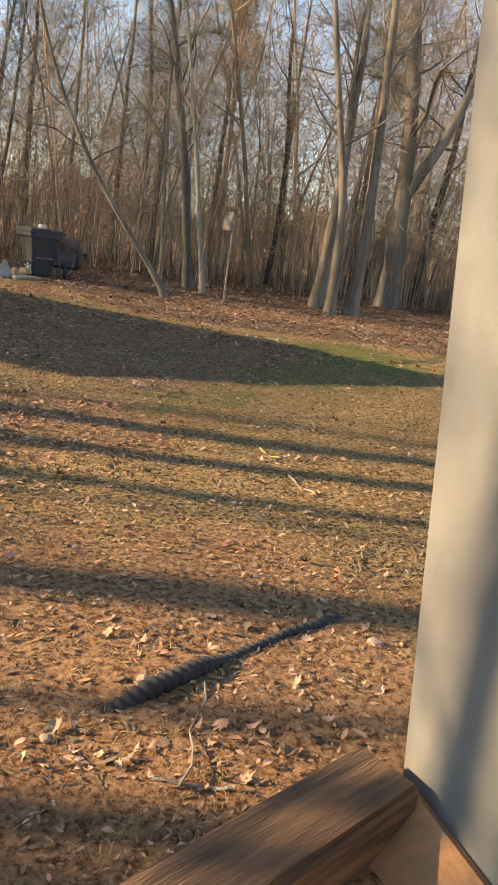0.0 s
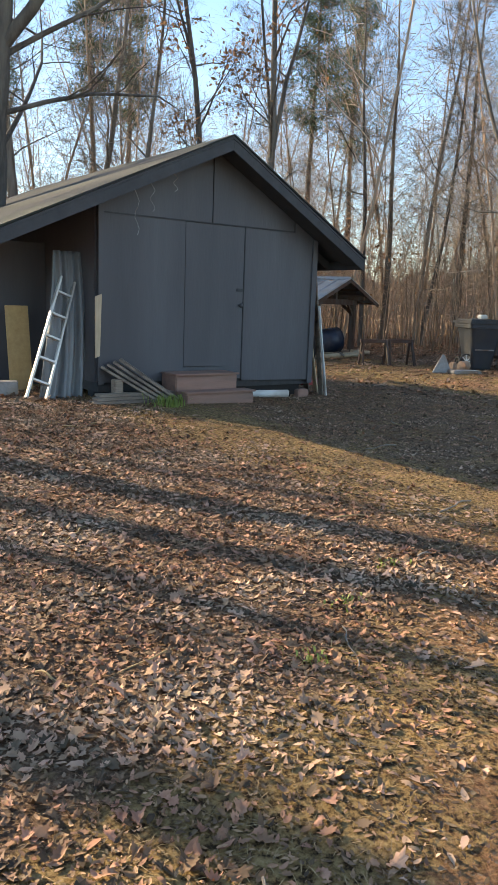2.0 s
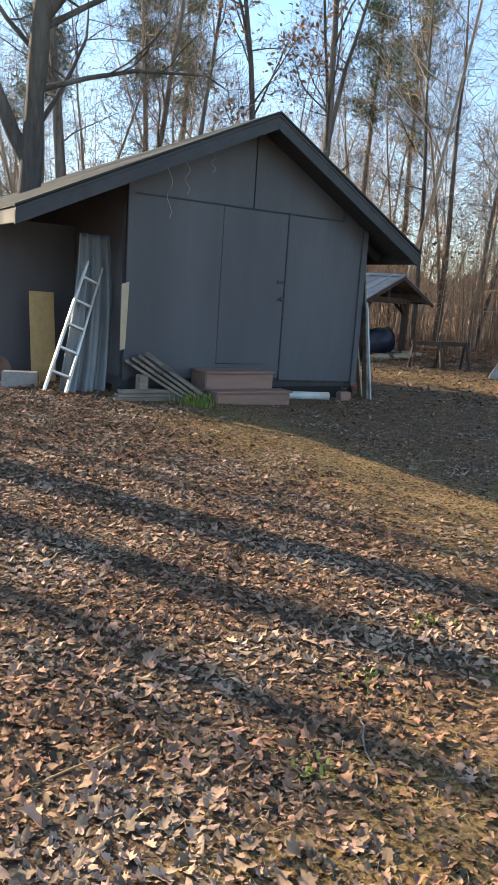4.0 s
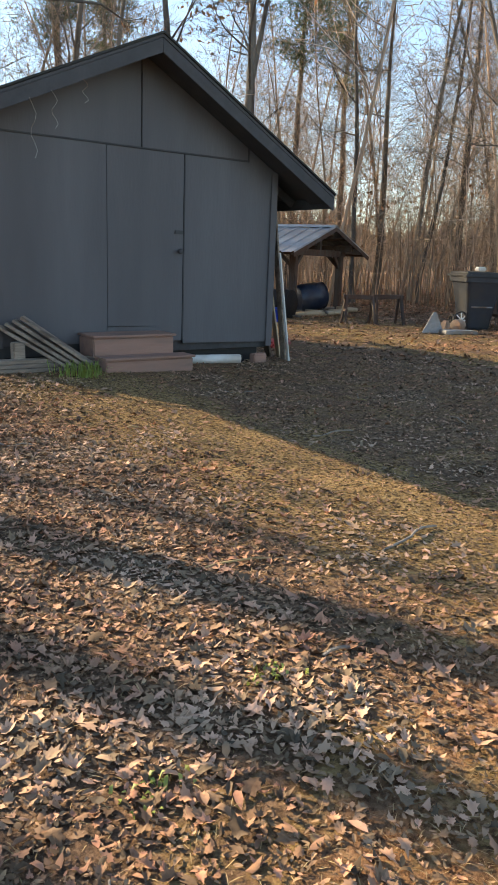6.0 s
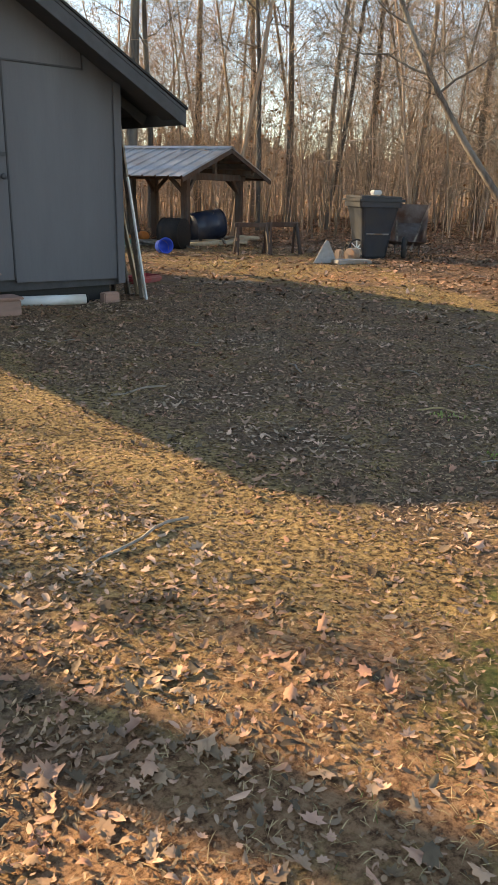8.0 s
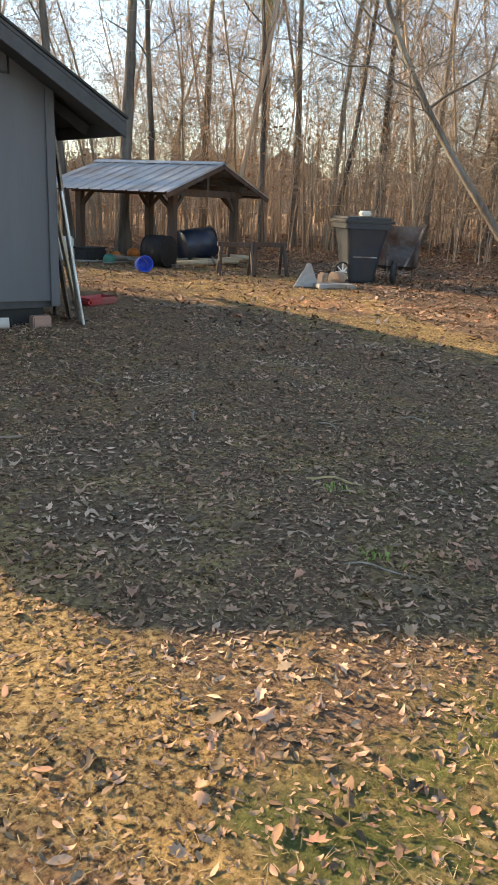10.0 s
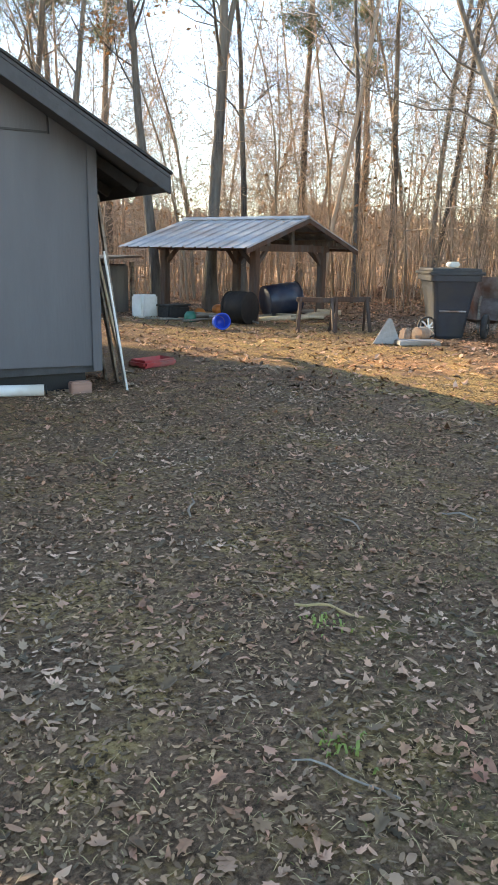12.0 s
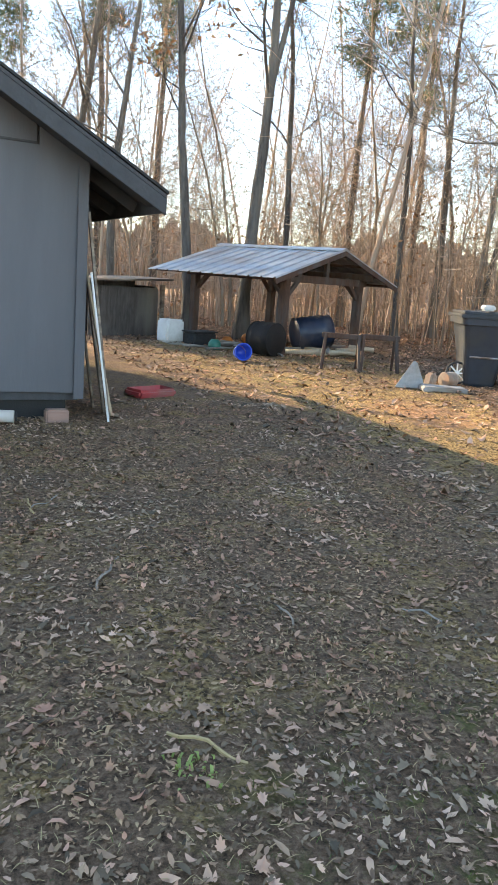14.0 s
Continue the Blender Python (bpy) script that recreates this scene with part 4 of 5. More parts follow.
def crown(rng, pool, pts, radii, start, count, reach, depth, up=0.06, leaf=None, leaf_n=0):
    """Side limbs from a stem, each with lesser limbs; leaf takes tufts at the ends."""
    n = len(pts) - 1
    for i in range(count):
        s = start + (1 - start) * (i + rng.random()) / count
        k = min(int(s * n), n - 1)
        f = s * n - k
        p = pts[k] * (1 - f) + pts[k + 1] * f
        r = radii[k] * (1 - f) + radii[k + 1] * f
        a = rng.random() * 2 * np.pi
        tilt = rng.uniform(0.25, 0.95)
        axis = pts[k + 1] - pts[k]
        axis = axis / (np.linalg.norm(axis) + 1e-9)
        side = np.array([np.cos(a), np.sin(a), 0.0])
        d = axis * tilt + side * (1.15 - 0.4 * tilt)
        d /= np.linalg.norm(d)
        L = reach * (1.15 - 0.75 * s) * rng.uniform(0.6, 1.3)
        q, rr = limb(rng, p, d, L, min(r * 0.5, L * 0.011 + 0.002), 5 if depth else 3, 0.16, up)
        pool.tube(q, rr, 5 if rr[0] > 0.02 else 3)
        if depth:
            crown(rng, pool, q, rr, 0.15, 6 if depth > 1 else 8, L * 0.5, depth - 1, up, leaf, leaf_n)
        else:
            TIPS.append((*q[-1], *(q[-1] - q[-2])))
        if not depth and leaf is not None:
            for j in range(leaf_n):
                leaf.append(q[-1] + rng.normal(0, L * 0.25, 3))


def leaf_cards(pool, centres, size, rng, thin=0.5):
    c = np.asarray(centres)
    n = len(c)
    a = rng.normal(0, 1, (n, 3))
    a /= np.linalg.norm(a, axis=1)[:, None]
    b = np.cross(a, rng.normal(0, 1, (n, 3)))
    b /= np.linalg.norm(b, axis=1)[:, None]
    s = size * rng.uniform(0.6, 1.4, (n, 1))
    nn = np.cross(a, b) * s * 0.18
    v = np.stack([c - a * s, c + b * s * thin + nn, c + a * s, c - b * s * thin + nn], 1).reshape(-1, 3)
    i = np.arange(n)[:, None] * 4
    pool.add(v, np.concatenate([i + [[0, 1, 2]], i + [[0, 2, 3]]]))


def tree(name, x, y, h, r, label, seed, mat=M_BARK, lean=(0, 0), bare=0.35, count=16, reach=3.0, depth=2, leaf=None, leaf_n=0, leaf_mat=None, leaf_size=0.05, wander=0.035, fork=None, curve=0.0):
    rng = np.random.default_rng(seed)
    t = thing(name, pose(x, y, hz(x, y) - 0.08), label, "tree", "trees of the wood")
    segs = 14
    pts = [np.zeros(3)]
    d = np.array([lean[0], lean[1], 1.0])
    for i in range(segs):
        d = d + rng.normal(0, wander, 3) * np.array([1, 1, 0]) - curve * np.array([lean[0], lean[1], 0]) * 0.1
        pts.append(pts[-1] + d / np.linalg.norm(d) * h / segs)
    pts = np.array(pts)
    radii = r * (1 - 0.85 * np.linspace(0, 1, segs + 1) ** 0.9)
    radii[0] *= 1.45
    tp = Pool()
    fine = np.linspace(0, segs, segs * 3 + 1)
    P3 = np.stack([np.interp(fine, np.arange(segs + 1), pts[:, i]) for i in range(3)], 1)
    R3 = np.interp(fine, np.arange(segs + 1), radii) * (1 + 0.05 * rng.normal(0, 1, len(fine)))
    tp.tube(P3, R3, 12)
    o = new("trunk", tp.mesh("trunk", mat))
    o.parent = t
    cp, leaves = Pool(), [] if leaf_n else None
    crown(rng, cp, pts, radii, bare, count, reach, depth, 0.05, leaves, leaf_n)
    if fork:
        for fz, fx, fy, fl in fork:
            k = int(fz * segs)
            q, rr = limb(rng, pts[k], (fx, fy, 1.0), fl, radii[k] * 0.75, 9, 0.06, 0.12)
            cp.tube(q, rr, 8)
            crown(rng, cp, q, rr, 0.25, 9, reach * 0.7, depth - 1, 0.05, leaves, leaf_n)
    sprigs(cp, rng, 5)
    o = new("crown", cp.mesh("crown", mat))
    o.parent = t
    if leaves:
        lp = Pool()
        leaf_cards(lp, leaves, leaf_size, rng)
        o = new("foliage", lp.mesh("foliage", leaf_mat, False))
        o.parent = t
        o["kind"] = "stuff"
    return t


def pine(x, y, h, r, seed, bare=0.55, n=34, reach=1.9, size=0.12):
    rng = np.random.default_rng(seed)
    t = thing("pine_tree", pose(x, y, hz(x, y) - 0.08), "tall pine with a bare trunk and green tufted crown", "tree", "pines of the wood")
    pts = np.stack([rng.normal(0, 0.03, 15).cumsum(), rng.normal(0, 0.03, 15).cumsum(), np.linspace(0, h, 15)], 1)
    radii = np.linspace(r, r * 0.15, 15)
    tp = Pool()
    tp.tube(pts, radii, 10)
    o = new("trunk", tp.mesh("trunk", M_BARK))
    o.parent = t
    cp, tufts = Pool(), []
    crown(rng, cp, pts, radii, bare, n, reach, 1, 0.09, tufts, 3)
    TIPS.clear()
    o = new("crown", cp.mesh("crown", M_BARK))
    o.parent = t
    c = np.repeat(np.array(tufts), 9, axis=0) + rng.normal(0, 0.13, (len(tufts) * 9, 3))
    lp = Pool()
    leaf_cards(lp, c, size, rng, 0.07)
    o = new("needles", lp.mesh("needles", M_NEEDLE, False))
    o.parent = t
    o["kind"] = "stuff"


L_BARE = "bare winter hardwood with grey-brown bark"
tree("bare_tree", 18.1, 9.4, 13, 0.13, "bare tree with a slim dark straight trunk", 11, M_BARKDARK, (-0.04, 0.09), 0.2, 20, 2.6)
tree("bare_tree", 17.2, 8.5, 10, 0.075, "slim pale-barked bare tree leaning slightly", 12, M_BARKPALE, (-0.04, 0.12), 0.3, 12, 1.8)
tree("bare_tree", 18.3, 5.9, 12, 0.16, "grey bare tree in a clump by the lawn", 13, M_BARK, (0.0, 0.06), 0.3, 16, 3.2, fork=[(0.3, 0.12, 0.1, 6)])
tree("bare_tree", 17.1, 5.15, 11, 0.12, "grey bare tree in a clump by the lawn", 14, M_BARK, (0.03, 0.07), 0.3, 14, 2.8)
tree("bare_tree", 17.4, 4.75, 13, 0.15, "leaning grey bare tree in a clump by the lawn", 15, M_BARK, (0.10, 0.0), 0.35, 14, 3.0, curve=0.6)
tree("bare_tree", 21.5, 4.85, 14, 0.30, "thick bare oak at the edge of the wood", 16, M_BARK, (0.02, -0.02), 0.3, 18, 4.5, curve=0.5, fork=[(0.28, 0.1, -0.45, 7)])
tree("bare_tree", 24.0, 4.6, 13, 0.14, L_BARE, 17, M_BARKDARK, (0.0, 0.0), 0.3, 14, 3)
tree("oak_tree", 13.9, 18.6, 15, 0.155, "forked oak holding a few withered leaves", 21, M_BARKDARK, (0.02, 0.0), 0.33, 16, 3.6, 2, None, 1, M_DRYLEAF, 0.07, fork=[(0.42, 0.28, 0.05, 6.5)])
tree("oak_tree", 13.0, 19.6, 15, 0.125, "tall oak holding a few withered leaves", 22, M_BARKDARK, (-0.02, 0.03), 0.3, 18, 3.3, 2, None, 1, M_DRYLEAF, 0.07, fork=[(0.5, -0.3, 0.1, 5)])
tree("oak_tree", 9.0, 24.0, 15, 0.22, L_BARE, 23, M_BARK, (-0.03, 0.0), 0.35, 18, 4.0, fork=[(0.45, -0.35, 0.0, 6)])
tree("oak_tree", 4.62, 13.3, 14, 0.21, "thick dark bare oak rising beside the shed porch", 24, M_BARKDARK, (0.01, 0.0), 0.24, 22, 5.2, fork=[(0.22, -0.6, 0.2, 5), (0.36, 0.75, -0.55, 6.5)])
tree("bare_tree", 11.6, 21.5, 13, 0.11, L_BARE, 25, M_BARK, (0.02, 0.0), 0.3, 16, 2.8)
tree("bare_tree", 10.6, 23.0, 14, 0.13, L_BARE, 26, M_BARK, (0.1, 0.0), 0.3, 16, 3.0)
for i, (x, y, r) in enumerate(((20.6, 20.2, 0.13), (21.0, 19.0, 0.10), (20.3, 18.2, 0.085), (22.6, 18.6, 0.14), (24.5, 18.4, 0.12), (18.6, 19.2, 0.09), (26.0, 17.0, 0.15), (22.8, 14.0, 0.12), (21.5, 12.6, 0.09), (25.0, 12.4, 0.13), (20.4, 11.6, 0.07), (23.6, 9.4, 0.1), (27.5, 10.5, 0.13), (24.5, 7.2, 0.09), (16.5, 21.6, 0.1), (29.0, 7.5, 0.15))):
    tree("bare_tree", x, y, 11 + 4 * ((i * 37) % 10) / 10, r, L_BARE, 40 + i, (M_BARK, M_BARKPALE, M_BARKDARK)[i % 3], (0.02 * ((i * 13) % 7 - 3), 0.02 * ((i * 11) % 7 - 3)), 0.3, 14, 2.3, 2)
pine(19.9, 24.0, 13, 0.15, 31)
pine(12.6, 27.0, 13, 0.15, 32)
pine(15.5, 30.0, 14, 0.17, 33)
pine(9.9, 30.0, 12, 0.15, 34)
pine(30.0, 8.5, 13, 0.16, 35, 0.5)
pine(35.0, 17.0, 15, 0.17, 36, 0.5)
pine(24.0, 26.0, 14, 0.16, 37, 0.5)


def leaning_trunk():
    """A smooth trunk that leans over the leaves with no crown of its own in reach."""
    t = thing("leaning_tree", pose(14.85, 8.25, hz(14.85, 8.25) - 0.05), "smooth grey leaning tree trunk with few limbs", "tree", "trees of the wood")
    pts = np.array([(0, 0, -0.1), (-0.03, 0.05, 0.18), (-0.22, 0.34, 0.65), (-0.47, 0.72, 1.25), (-0.78, 1.13, 1.92), (-1.05, 1.5, 2.6), (-1.35, 1.9, 3.5), (-1.6, 2.3, 4.6), (-1.8, 2.6, 5.8), (-1.95, 2.8, 7.0)])
    s = np.linspace(0, 9, 46)
    P = np.stack([np.interp(s, np.arange(10), pts[:, i]) for i in range(3)], 1)
    for _ in range(3):
        P[1:-1] = (P[:-2] + 2 * P[1:-1] + P[2:]) / 4
    R = np.interp(s, [0, 0.6, 2, 9], [0.16, 0.10, 0.062, 0.022])
    tp = Pool()
    tp.tube(P, R, 12)
    o = new("trunk", tp.mesh("trunk", M_BARK))
    o.parent = t
    rng = np.random.default_rng(77)
    cp = Pool()
    crown(rng, cp, P, R, 0.5, 12, 2.4, 2)
    sprigs(cp, rng, 5)
    o = new("crown", cp.mesh("crown", M_BARK))
    o.parent = t


leaning_trunk()

# trees beyond the porch side, whose long shadows stripe the yard
SHADE = ((6.05, 13.0, 0.20), (5.52, 18.0, 0.09), (5.08, 14.5, 0.17), (4.66, 17.0, 0.14), (4.25, 21.0, 0.08), (2.98, 13.5, 0.19), (2.32, 16.0, 0.10), (1.5, 14.0, 0.16), (6.75, 22.0, 0.12))
for i, (c, y, r) in enumerate(SHADE):
    full = c < 2.6
    tree("bare_tree", c - 0.48 * y, y, 13 + i % 3, r, L_BARE, 80 + i, (M_BARK, M_BARKDARK)[i % 2], (0.01 * (i % 3 - 1), 0.01), 0.45, 11 if full else 7, 2.4 if full else 1.8, 2 if full else 1, wander=0.02)
# unseen tree, added sunward so that its crown dapples the house wall
tree("bare_tree", -3.75, 11.0, 10, 0.12, "unseen bare tree with a few withered leaves, added to dapple the house wall", 95, M_BARK, (0.0, 0.0), 0.42, 16, 2.2, 2, None, 1, M_DRYLEAF, 0.06, wander=0.02)


# ---- far woods: stems beyond counting ----
def woods():
    rng = np.random.default_rng(8)
    protos = []
    for k in range(12):
        p = Pool()
        h = rng.uniform(8, 16)
        thin = k < 5
        r = rng.uniform(0.012, 0.025) if thin else rng.uniform(0.03, 0.075)
        h = h * 0.6 if thin else h
        pts, radii = limb(rng, (0, 0, -0.1), (rng.normal(0, 0.09), rng.normal(0, 0.09), 1), h, r, 8, 0.06, 0.04)
        p.tube(pts, radii, 5)
        crown(rng, p, pts, radii, 0.12 if thin else 0.25, 8 if thin else 12, h * 0.19, 1, 0.08)
        n_t = 420 if thin else 1150
        s_ = rng.uniform(0.12, 1.0, n_t)
        base = np.stack([np.interp(s_ * 8, np.arange(9), pts[:, i]) for i in range(3)], 1)
        out = rng.normal(0, 1, (n_t, 3)) * (1, 1, 0.5)
        out = out / np.linalg.norm(out, axis=1)[:, None] * (h * 0.16 * (1.2 - 0.8 * s_) * rng.uniform(0.2, 1.2, n_t))[:, None]
        a0 = base + out
        d0 = out * 0.5 + rng.normal(0, 0.2, (n_t, 3)) + (0, 0, 0.22)
        wv = np.cross(d0, rng.normal(0, 1, (n_t, 3)))
        wv = wv / np.linalg.norm(wv, axis=1)[:, None] * rng.uniform(0.005, 0.010, n_t)[:, None]
        tv = np.stack([a0 - wv, a0 + wv, a0 + d0], 1).reshape(-1, 3)
        protos.append((np.concatenate(p.v), np.concatenate([f for f in p.f]), tv))
    TIPS.clear()
    pool, twigs = Pool(), Pool()
    count = 0
    while count < 640:
        a = rng.uniform(radians(-12), radians(112))
        d = 21 + 45 * rng.random() ** 1.35
        x, y = d * math.cos(a) + 2, d * math.sin(a) + 1
        edge = 19.2 if y < 14 else 16.5
        if x < edge and y < 21.5:
            continue
        if x < 11 and y < 25:
            continue
        v, f, tv = protos[rng.integers(0, 12)]
        c, s, k = math.cos(a * 97), math.sin(a * 97), rng.uniform(0.75, 1.3)
        w = np.stack([(v[:, 0] * c - v[:, 1] * s) * k + x, (v[:, 0] * s + v[:, 1] * c) * k + y, v[:, 2] * k + hz(x, y)], 1)
        pool.add(w, f)
        w = np.stack([(tv[:, 0] * c - tv[:, 1] * s) * k + x, (tv[:, 0] * s + tv[:, 1] * c) * k + y, tv[:, 2] * k + hz(x, y)], 1)
        twigs.add(w, np.arange(len(w)).reshape(-1, 3))
        count += 1
    tagged(new("far_woods", pool.mesh("far_woods", M_STEM)), "dense bare winter woods of thin grey-brown stems", "woods", kind="stuff")
    tagged(new("fine_twigs", twigs.mesh("fine_twigs", M_STEM, False)), "haze of fine bare twigs in the woods", "twigs", kind="stuff")
    # cane-like undergrowth
    pool = Pool()
    for i in range(5200):
        a = rng.uniform(radians(-12), radians(105))
        d = 20 + 36 * rng.random() ** 1.2
        x, y = d * math.cos(a) + 2, d * math.sin(a) + 1
        if (x < (19.2 if y < 14 else 17.5) and y < 22) or (x < 10 and y < 25):
            continue
        h = rng.uniform(1.4, 4.2)
        lx, ly = rng.normal(0, 0.1, 2) * h
        z = hz(x, y) - 0.05
        pool.tube([(x, y, z), (x + lx * 0.4, y + ly * 0.4, z + h * 0.55), (x + lx, y + ly, z + h)], [0.016, 0.012, 0.005], 3)
        for j in range(3):
            b = rng.uniform(0.35, 0.9)
            q = np.array([x + lx * b, y + ly * b, z + h * b])
            pool.tube([q, q + rng.normal(0, 0.22, 3) + (0, 0, 0.3)], [0.007, 0.003], 3)
    tagged(new("undergrowth", pool.mesh("undergrowth", M_STEM)), "thicket of thin bare saplings and canes", "thicket", kind="stuff")
    # withered leaves that still hang on low beech and oak
    pool = Pool()
    cs = []
    for i in range(75):
        a = rng.uniform(radians(0), radians(95))
        d = rng.uniform(24, 45)
        x, y = d * math.cos(a) + 2, d * math.sin(a) + 1
        if x < 14 and y < 24:
            continue
        c = np.array([x, y, hz(x, y) + rng.uniform(0.8, 4.0)])
        cs.append(c + rng.normal(0, 1, (110, 3)) * (1.0, 1.0, 0.8))
    leaf_cards(pool, np.concatenate(cs), 0.06, rng, 0.5)
    tagged(new("withered_foliage", pool.mesh("withered_foliage", M_DRYLEAF, False)), "withered orange-brown leaves hanging in the woods", "foliage", kind="stuff")
    # distance
    n = 2400
    a = np.linspace(0, 2 * np.pi, n + 1)
    top = 5.0 + 0.7 * np.sin(a * 23) + 0.5 * np.sin(a * 61 + 1) + 0.4 * np.sin(a * 190) + 0.3 * rng.normal(0, 1, n + 1)
    top[-1] = top[0]
    R = 78
    lo = np.stack([R * np.cos(a), R * np.sin(a), np.full(n + 1, -2.0)], 1)
    hi = np.stack([R * np.cos(a) * 1.02, R * np.sin(a) * 1.02, top], 1)
    p = Pool()
    i = np.arange(n)[:, None]
    p.add(np.concatenate([lo, hi]), np.concatenate([i, i + 1, i + n + 2, i + n + 1], 1))
    tagged(new("backdrop", p.mesh("backdrop", M_FARWOOD, False)), "distant grey-brown wood beyond the yard", "woods", kind="structure")


woods()


# ---- fallen leaves, straw and grass ----
def lie(n, x0, x1, y0, y1, rng, weight):
    x, y = rng.uniform(x0, x1, n), rng.uniform(y0, y1, n)
    keep = rng.random(n) < weight(x, y)
    x, y = x[keep], y[keep]
    inside = (x > 4.9) & (x < 8.0) & (y > 9.6) & (y < 15.3)
    return x[~inside], y[~inside]


def fallen(name, x, y, size, rng, lobed, mat, label):
    n = len(x)
    if lobed:
        ang = np.array([0, 22, 40, 62, 80, 105, 128, 150, 180, 210, 232, 255, 280, 298, 320, 338]) * np.pi / 180
        rad = np.array([1, 0.66, 0.88, 0.55, 0.8, 0.5, 0.66, 0.45, 0.85, 0.45, 0.66, 0.5, 0.8, 0.55, 0.88, 0.66])
    else:
        ang = np.array([0, 50, 130, 180, 230, 310]) * np.pi / 180
        rad = np.array([1, 0.55, 0.6, 0.9, 0.6, 0.55])
    k = len(ang)
    px, py = rad * np.cos(ang), rad * np.sin(ang) * 0.75
    s = size * np.clip(rng.lognormal(-0.15, 0.4, n), 0.4, 1.9)
    th = rng.uniform(0, 2 * np.pi, n)
    curl = rng.normal(0.35, 0.55, n)
    curl2 = rng.normal(0.15, 0.4, n)
    lx = np.concatenate([[0], px])[None] * s[:, None]
    ly = np.concatenate([[0], py])[None] * s[:, None]
    lz = (curl[:, None] * ly ** 2 * 1.6 + curl2[:, None] * lx ** 2) / s[:, None]
    tx, ty = rng.normal(0, 0.17, (2, n))
    lz = lz + lx * tx[:, None] + ly * ty[:, None]
    lz = lz - lz.min(1)[:, None] * 0.8 + 0.004
    c, sn = np.cos(th)[:, None], np.sin(th)[:, None]
    v = np.stack([lx * c - ly * sn + x[:, None], lx * sn + ly * c + y[:, None], lz + height(x, y)[:, None]], -1).reshape(-1, 3)
    i = np.arange(n)[:, None, None] * (k + 1)
    j = np.arange(k)
    tri = np.stack([np.zeros(k, int), 1 + j, 1 + (j + 1) % k], -1)[None]
    p = Pool()
    p.add(v, (i + tri).reshape(-1, 3))
    tagged(new(name, p.mesh(name, mat, False)), label, "leaves", kind="stuff")


def blades(name, x, y, length, rng, mat, label, flat):
    n = len(x)
    th = rng.uniform(0, 2 * np.pi, n)
    L = length * rng.uniform(0.4, 1.5, n)
    up = rng.uniform(0.05, 0.5, n) if flat else rng.uniform(0.5, 1.3, n)
    d = np.stack([np.cos(th) * np.cos(up), np.sin(th) * np.cos(up), np.sin(up)], 1)
    side = np.stack([-np.sin(th), np.cos(th), np.zeros(n)], 1) * rng.uniform(0.0005, 0.0013, n)[:, None]
    b = np.stack([x, y, height(x, y) + 0.001], 1)
    mid = b + d * (L * 0.55)[:, None]
    tip = b + d * L[:, None] - np.stack([np.zeros(n), np.zeros(n), L * 0.2], 1)
    tip[:, 2] = np.maximum(tip[:, 2], b[:, 2] + 0.002)
    v = np.stack([b - side, b + side, mid + side, mid - side, tip], 1).reshape(-1, 3)
    i = np.arange(n)[:, None] * 5
    p = Pool()
    p.add(v, np.concatenate([i + [[0, 1, 2]], i + [[0, 2, 3]], i + [[3, 2, 4]]]))
    tagged(new(name, p.mesh(name, mat, False)), label, "grass", kind="stuff")


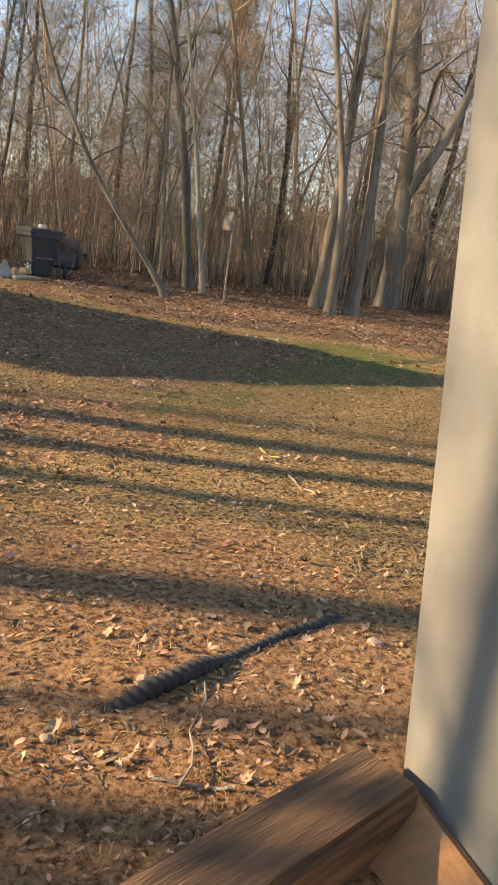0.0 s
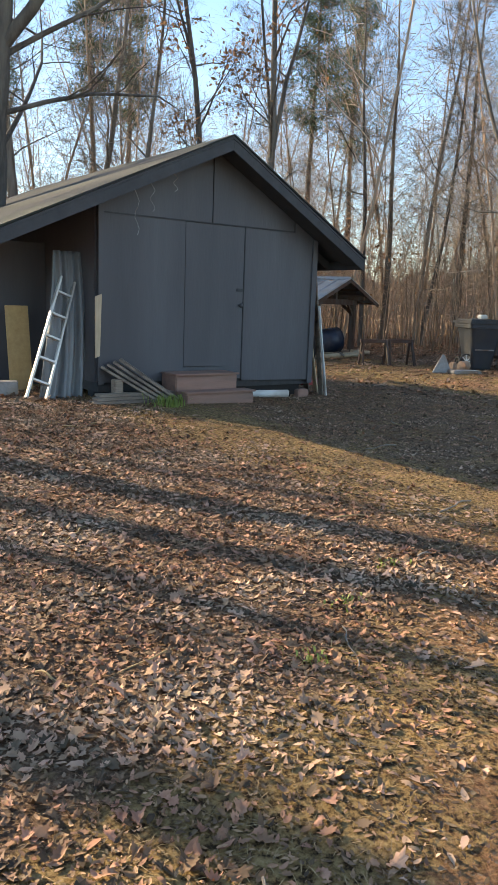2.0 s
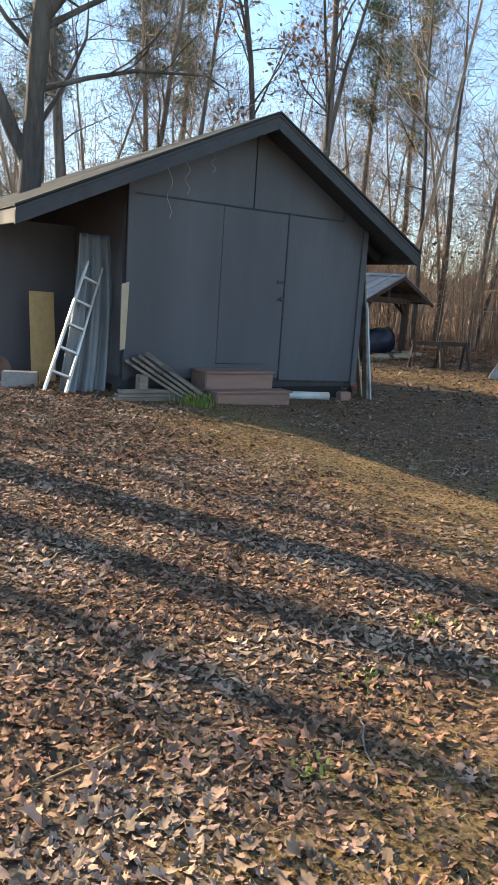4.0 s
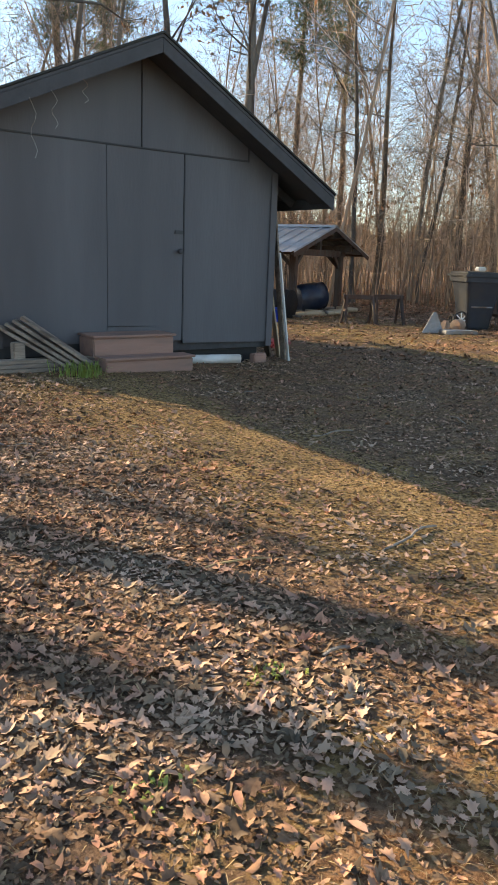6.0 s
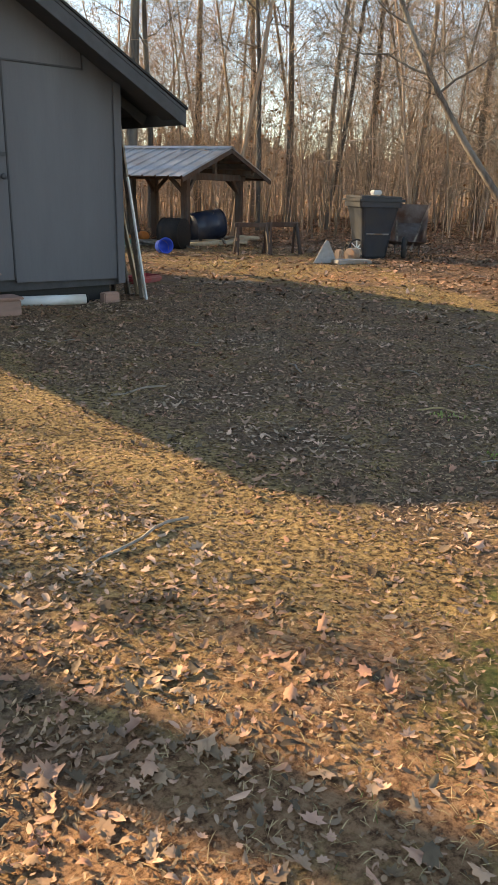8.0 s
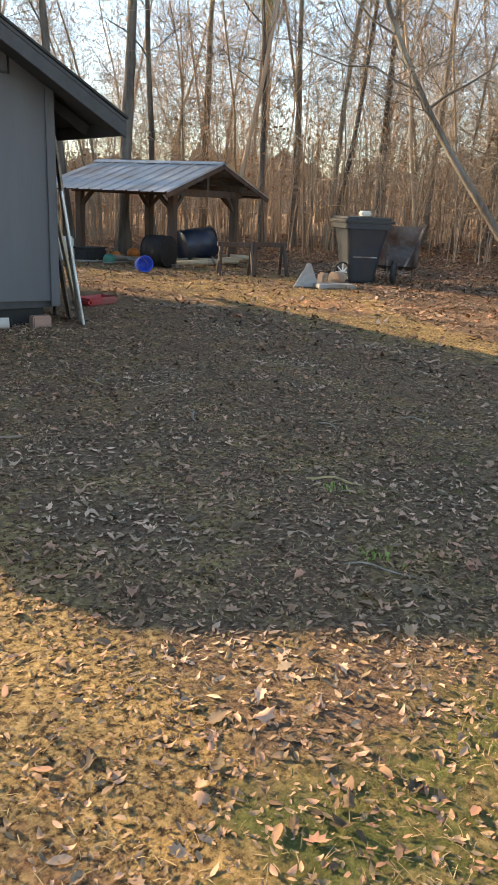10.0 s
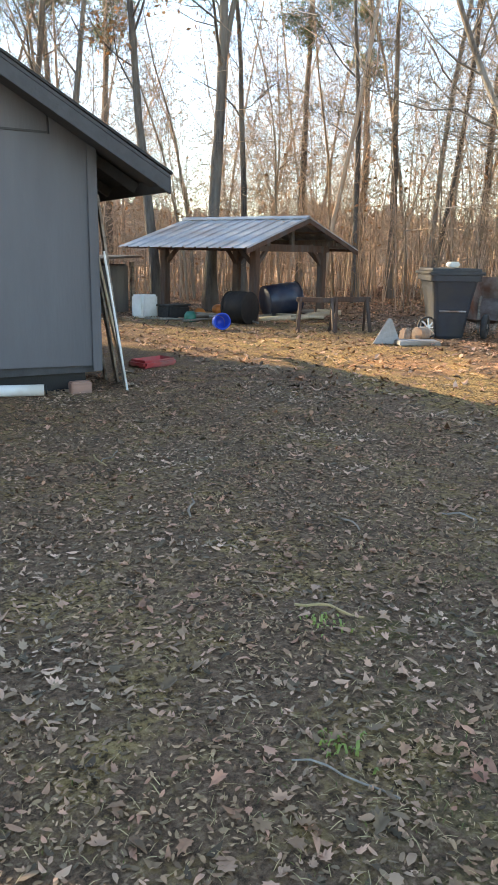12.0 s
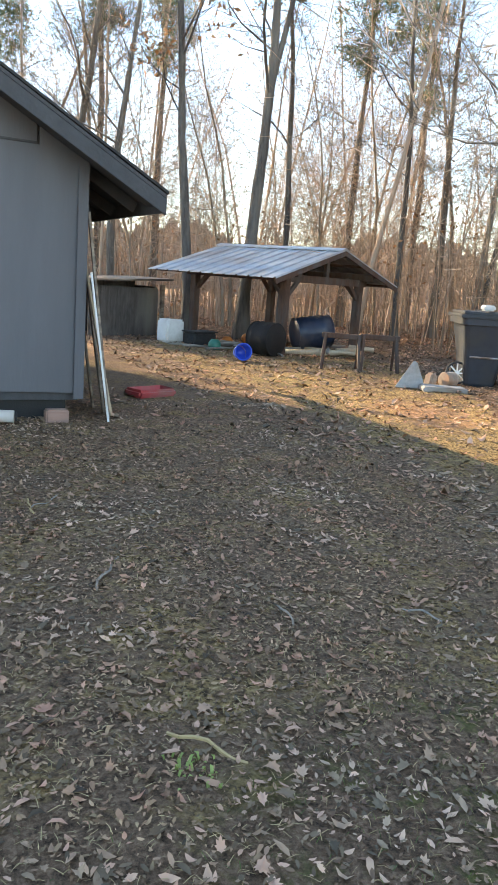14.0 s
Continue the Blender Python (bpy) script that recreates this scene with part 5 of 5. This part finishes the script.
def litter():
    rng = np.random.default_rng(21)
    clump = lambda x, y: 0.55 + 0.45 * np.sin(2.3 * x + 1.1 * np.sin(1.7 * y)) * np.sin(1.9 * y + 0.8 * np.sin(2.2 * x))
    dens = lambda x, y: np.clip(cover(x, y)[0] * (0.55 + 0.6 * clump(x, y)) + 0.2, 0, 1)
    big = lambda x, y: dens(x, y) * np.where(x > 5.2, 0.16, np.where(y < 2.2, 0.3, 0.8))
    x, y = lie(120000, -0.5, 9.8, 0.3, 9.4, rng, big)
    fallen("leaf_litter", x, y, 0.022, rng, True, M_LEAF, "curled brown oak leaves strewn over the yard")
    x, y = lie(150000, -1, 10.4, 0.3, 10.5, rng, lambda x, y: dens(x, y) * np.where(x > 5.2, 0.6, 1.0))
    fallen("leaf_litter", x, y, 0.0165, rng, False, M_LEAF, "small curled brown leaves strewn over the yard")
    x, y = lie(95000, 9.8, 26, -2, 26, rng, dens)
    fallen("leaf_litter", x, y, 0.038, rng, False, M_LEAF, "drift of dry tan leaves under the trees")
    x, y = lie(9000, -3, 9, 9.4, 22, rng, dens)
    fallen("leaf_litter", x, y, 0.05, rng, False, M_LEAF, "dry brown leaves round the shed")
    crumbs = lambda x, y: np.clip(0.35 + 0.4 * clump(x * 1.9, y * 1.7), 0, 1)
    x, y = lie(230000, 0.3, 10.0, 0.2, 9.4, rng, crumbs)
    fallen("leaf_crumbs", x, y, 0.0095, rng, False, M_CRUMB, "crumbled bits of bark and dead leaf")
    straw = lambda x, y: np.clip(0.75 - 0.6 * cover(x, y)[0] - 0.35 * cover(x, y)[2], 0.08, 1) * (0.4 + 0.6 * clump(y, x))
    x, y = lie(240000, 0.3, 10.5, 0.2, 9.4, rng, straw)
    blades("dry_grass", x, y, 0.038, rng, M_STRAW, "short dry straw-coloured grass", True)
    green = lambda x, y: np.clip(cover(x, y)[1] * clump(x, y) * 1.2 + 0.03 * (clump(y * 1.7, x * 1.3) > 0.85), 0, 1)
    x, y = lie(120000, 1.5, 13, 0.5, 13, rng, green)
    blades("green_grass", x, y, 0.024, rng, M_GRASS, "thin short green grass", False)
    # weeds and the bright tuft by the planks
    for k, (wx, wy, n, L) in enumerate(((5.32, 8.75, 120, 0.17), (3.2, 3.45, 26, 0.04), (3.75, 3.7, 26, 0.04), (7.3, 4.6, 26, 0.035), (6.9, 4.0, 26, 0.04), (2.7, 3.1, 26, 0.04))):
        x, y = rng.normal(wx, 0.11 if k == 0 else 0.04, n), rng.normal(wy, 0.07 if k == 0 else 0.04, n)
        th, L2 = rng.uniform(0, 2 * np.pi, n), L * rng.uniform(0.5, 1.2, n)
        p = Pool()
        for i in range(n):
            b = np.array([x[i], y[i], hz(x[i], y[i]) - 0.005])
            o = np.array([math.cos(th[i]), math.sin(th[i]), 0]) * L2[i] * 0.5
            s = np.array([-math.sin(th[i]), math.cos(th[i]), 0]) * 0.005
            m_ = b + o * 0.5 + (0, 0, L2[i] * 0.75)
            e = b + o * 1.25 + (0, 0, L2[i] * 0.7)
            p.add(np.array([b - s, b + s, m_ + s, m_ - s, e]), np.array([[0, 1, 2], [0, 2, 3], [3, 2, 4]]))
        tagged(new("grass_tuft", p.mesh("grass_tuft", M_TUFT, False)), "bright green grass tuft among fallen leaves", "grass", "green tufts", "stuff")
    # twigs
    rr = random.Random(6)
    spots = [(1.75, 0.72, 0.5, 20), (1.55, 0.62, 0.22, -60), (5.0, 4.3, 0.55, 15), (2.9, 3.1, 0.35, 60), (2.1, 3.4, 0.4, 10)] + [(rr.uniform(1, 9), rr.uniform(0.6, 8.5), rr.uniform(0.12, 0.45), rr.uniform(0, 180)) for _ in range(38)]
    for x, y, L, a in spots:
        pts = [(L * (i / 6 - 0.5), 0.03 * L * math.sin(i * 1.7 + x * 5), 0.006 + 0.012 * math.sin(i + y)) for i in range(7)]
        bm = pipe_bm(pts, rr.uniform(0.003, 0.007), 5)
        ob = tagged(part("twig", bm, rr.choice((M_STRAW, M_OLDWOOD, M_BARKPALE))), "thin dry fallen twig on the ground", "twig", "twigs in the yard")
        ob.matrix_basis = pose(x, y, hz(x, y) + 0.006, 0, 0, a)


M_CRUMB = material("crumbs", (0.22, 0.125, 0.06), (0.46, 0.30, 0.16), 5, 0.8, 0, 0.3, 50, (1, 1, 1), 0.003, (0.12, 0.07, 0.04), 1.5, 0.5)
M_TUFT = material("tuft_green", (0.20, 0.26, 0.05), (0.36, 0.42, 0.12), 6, 0.6, 0, 0.1, 40, (1, 1, 1), 0.002, None, 1, 0, 0.3)
litter()
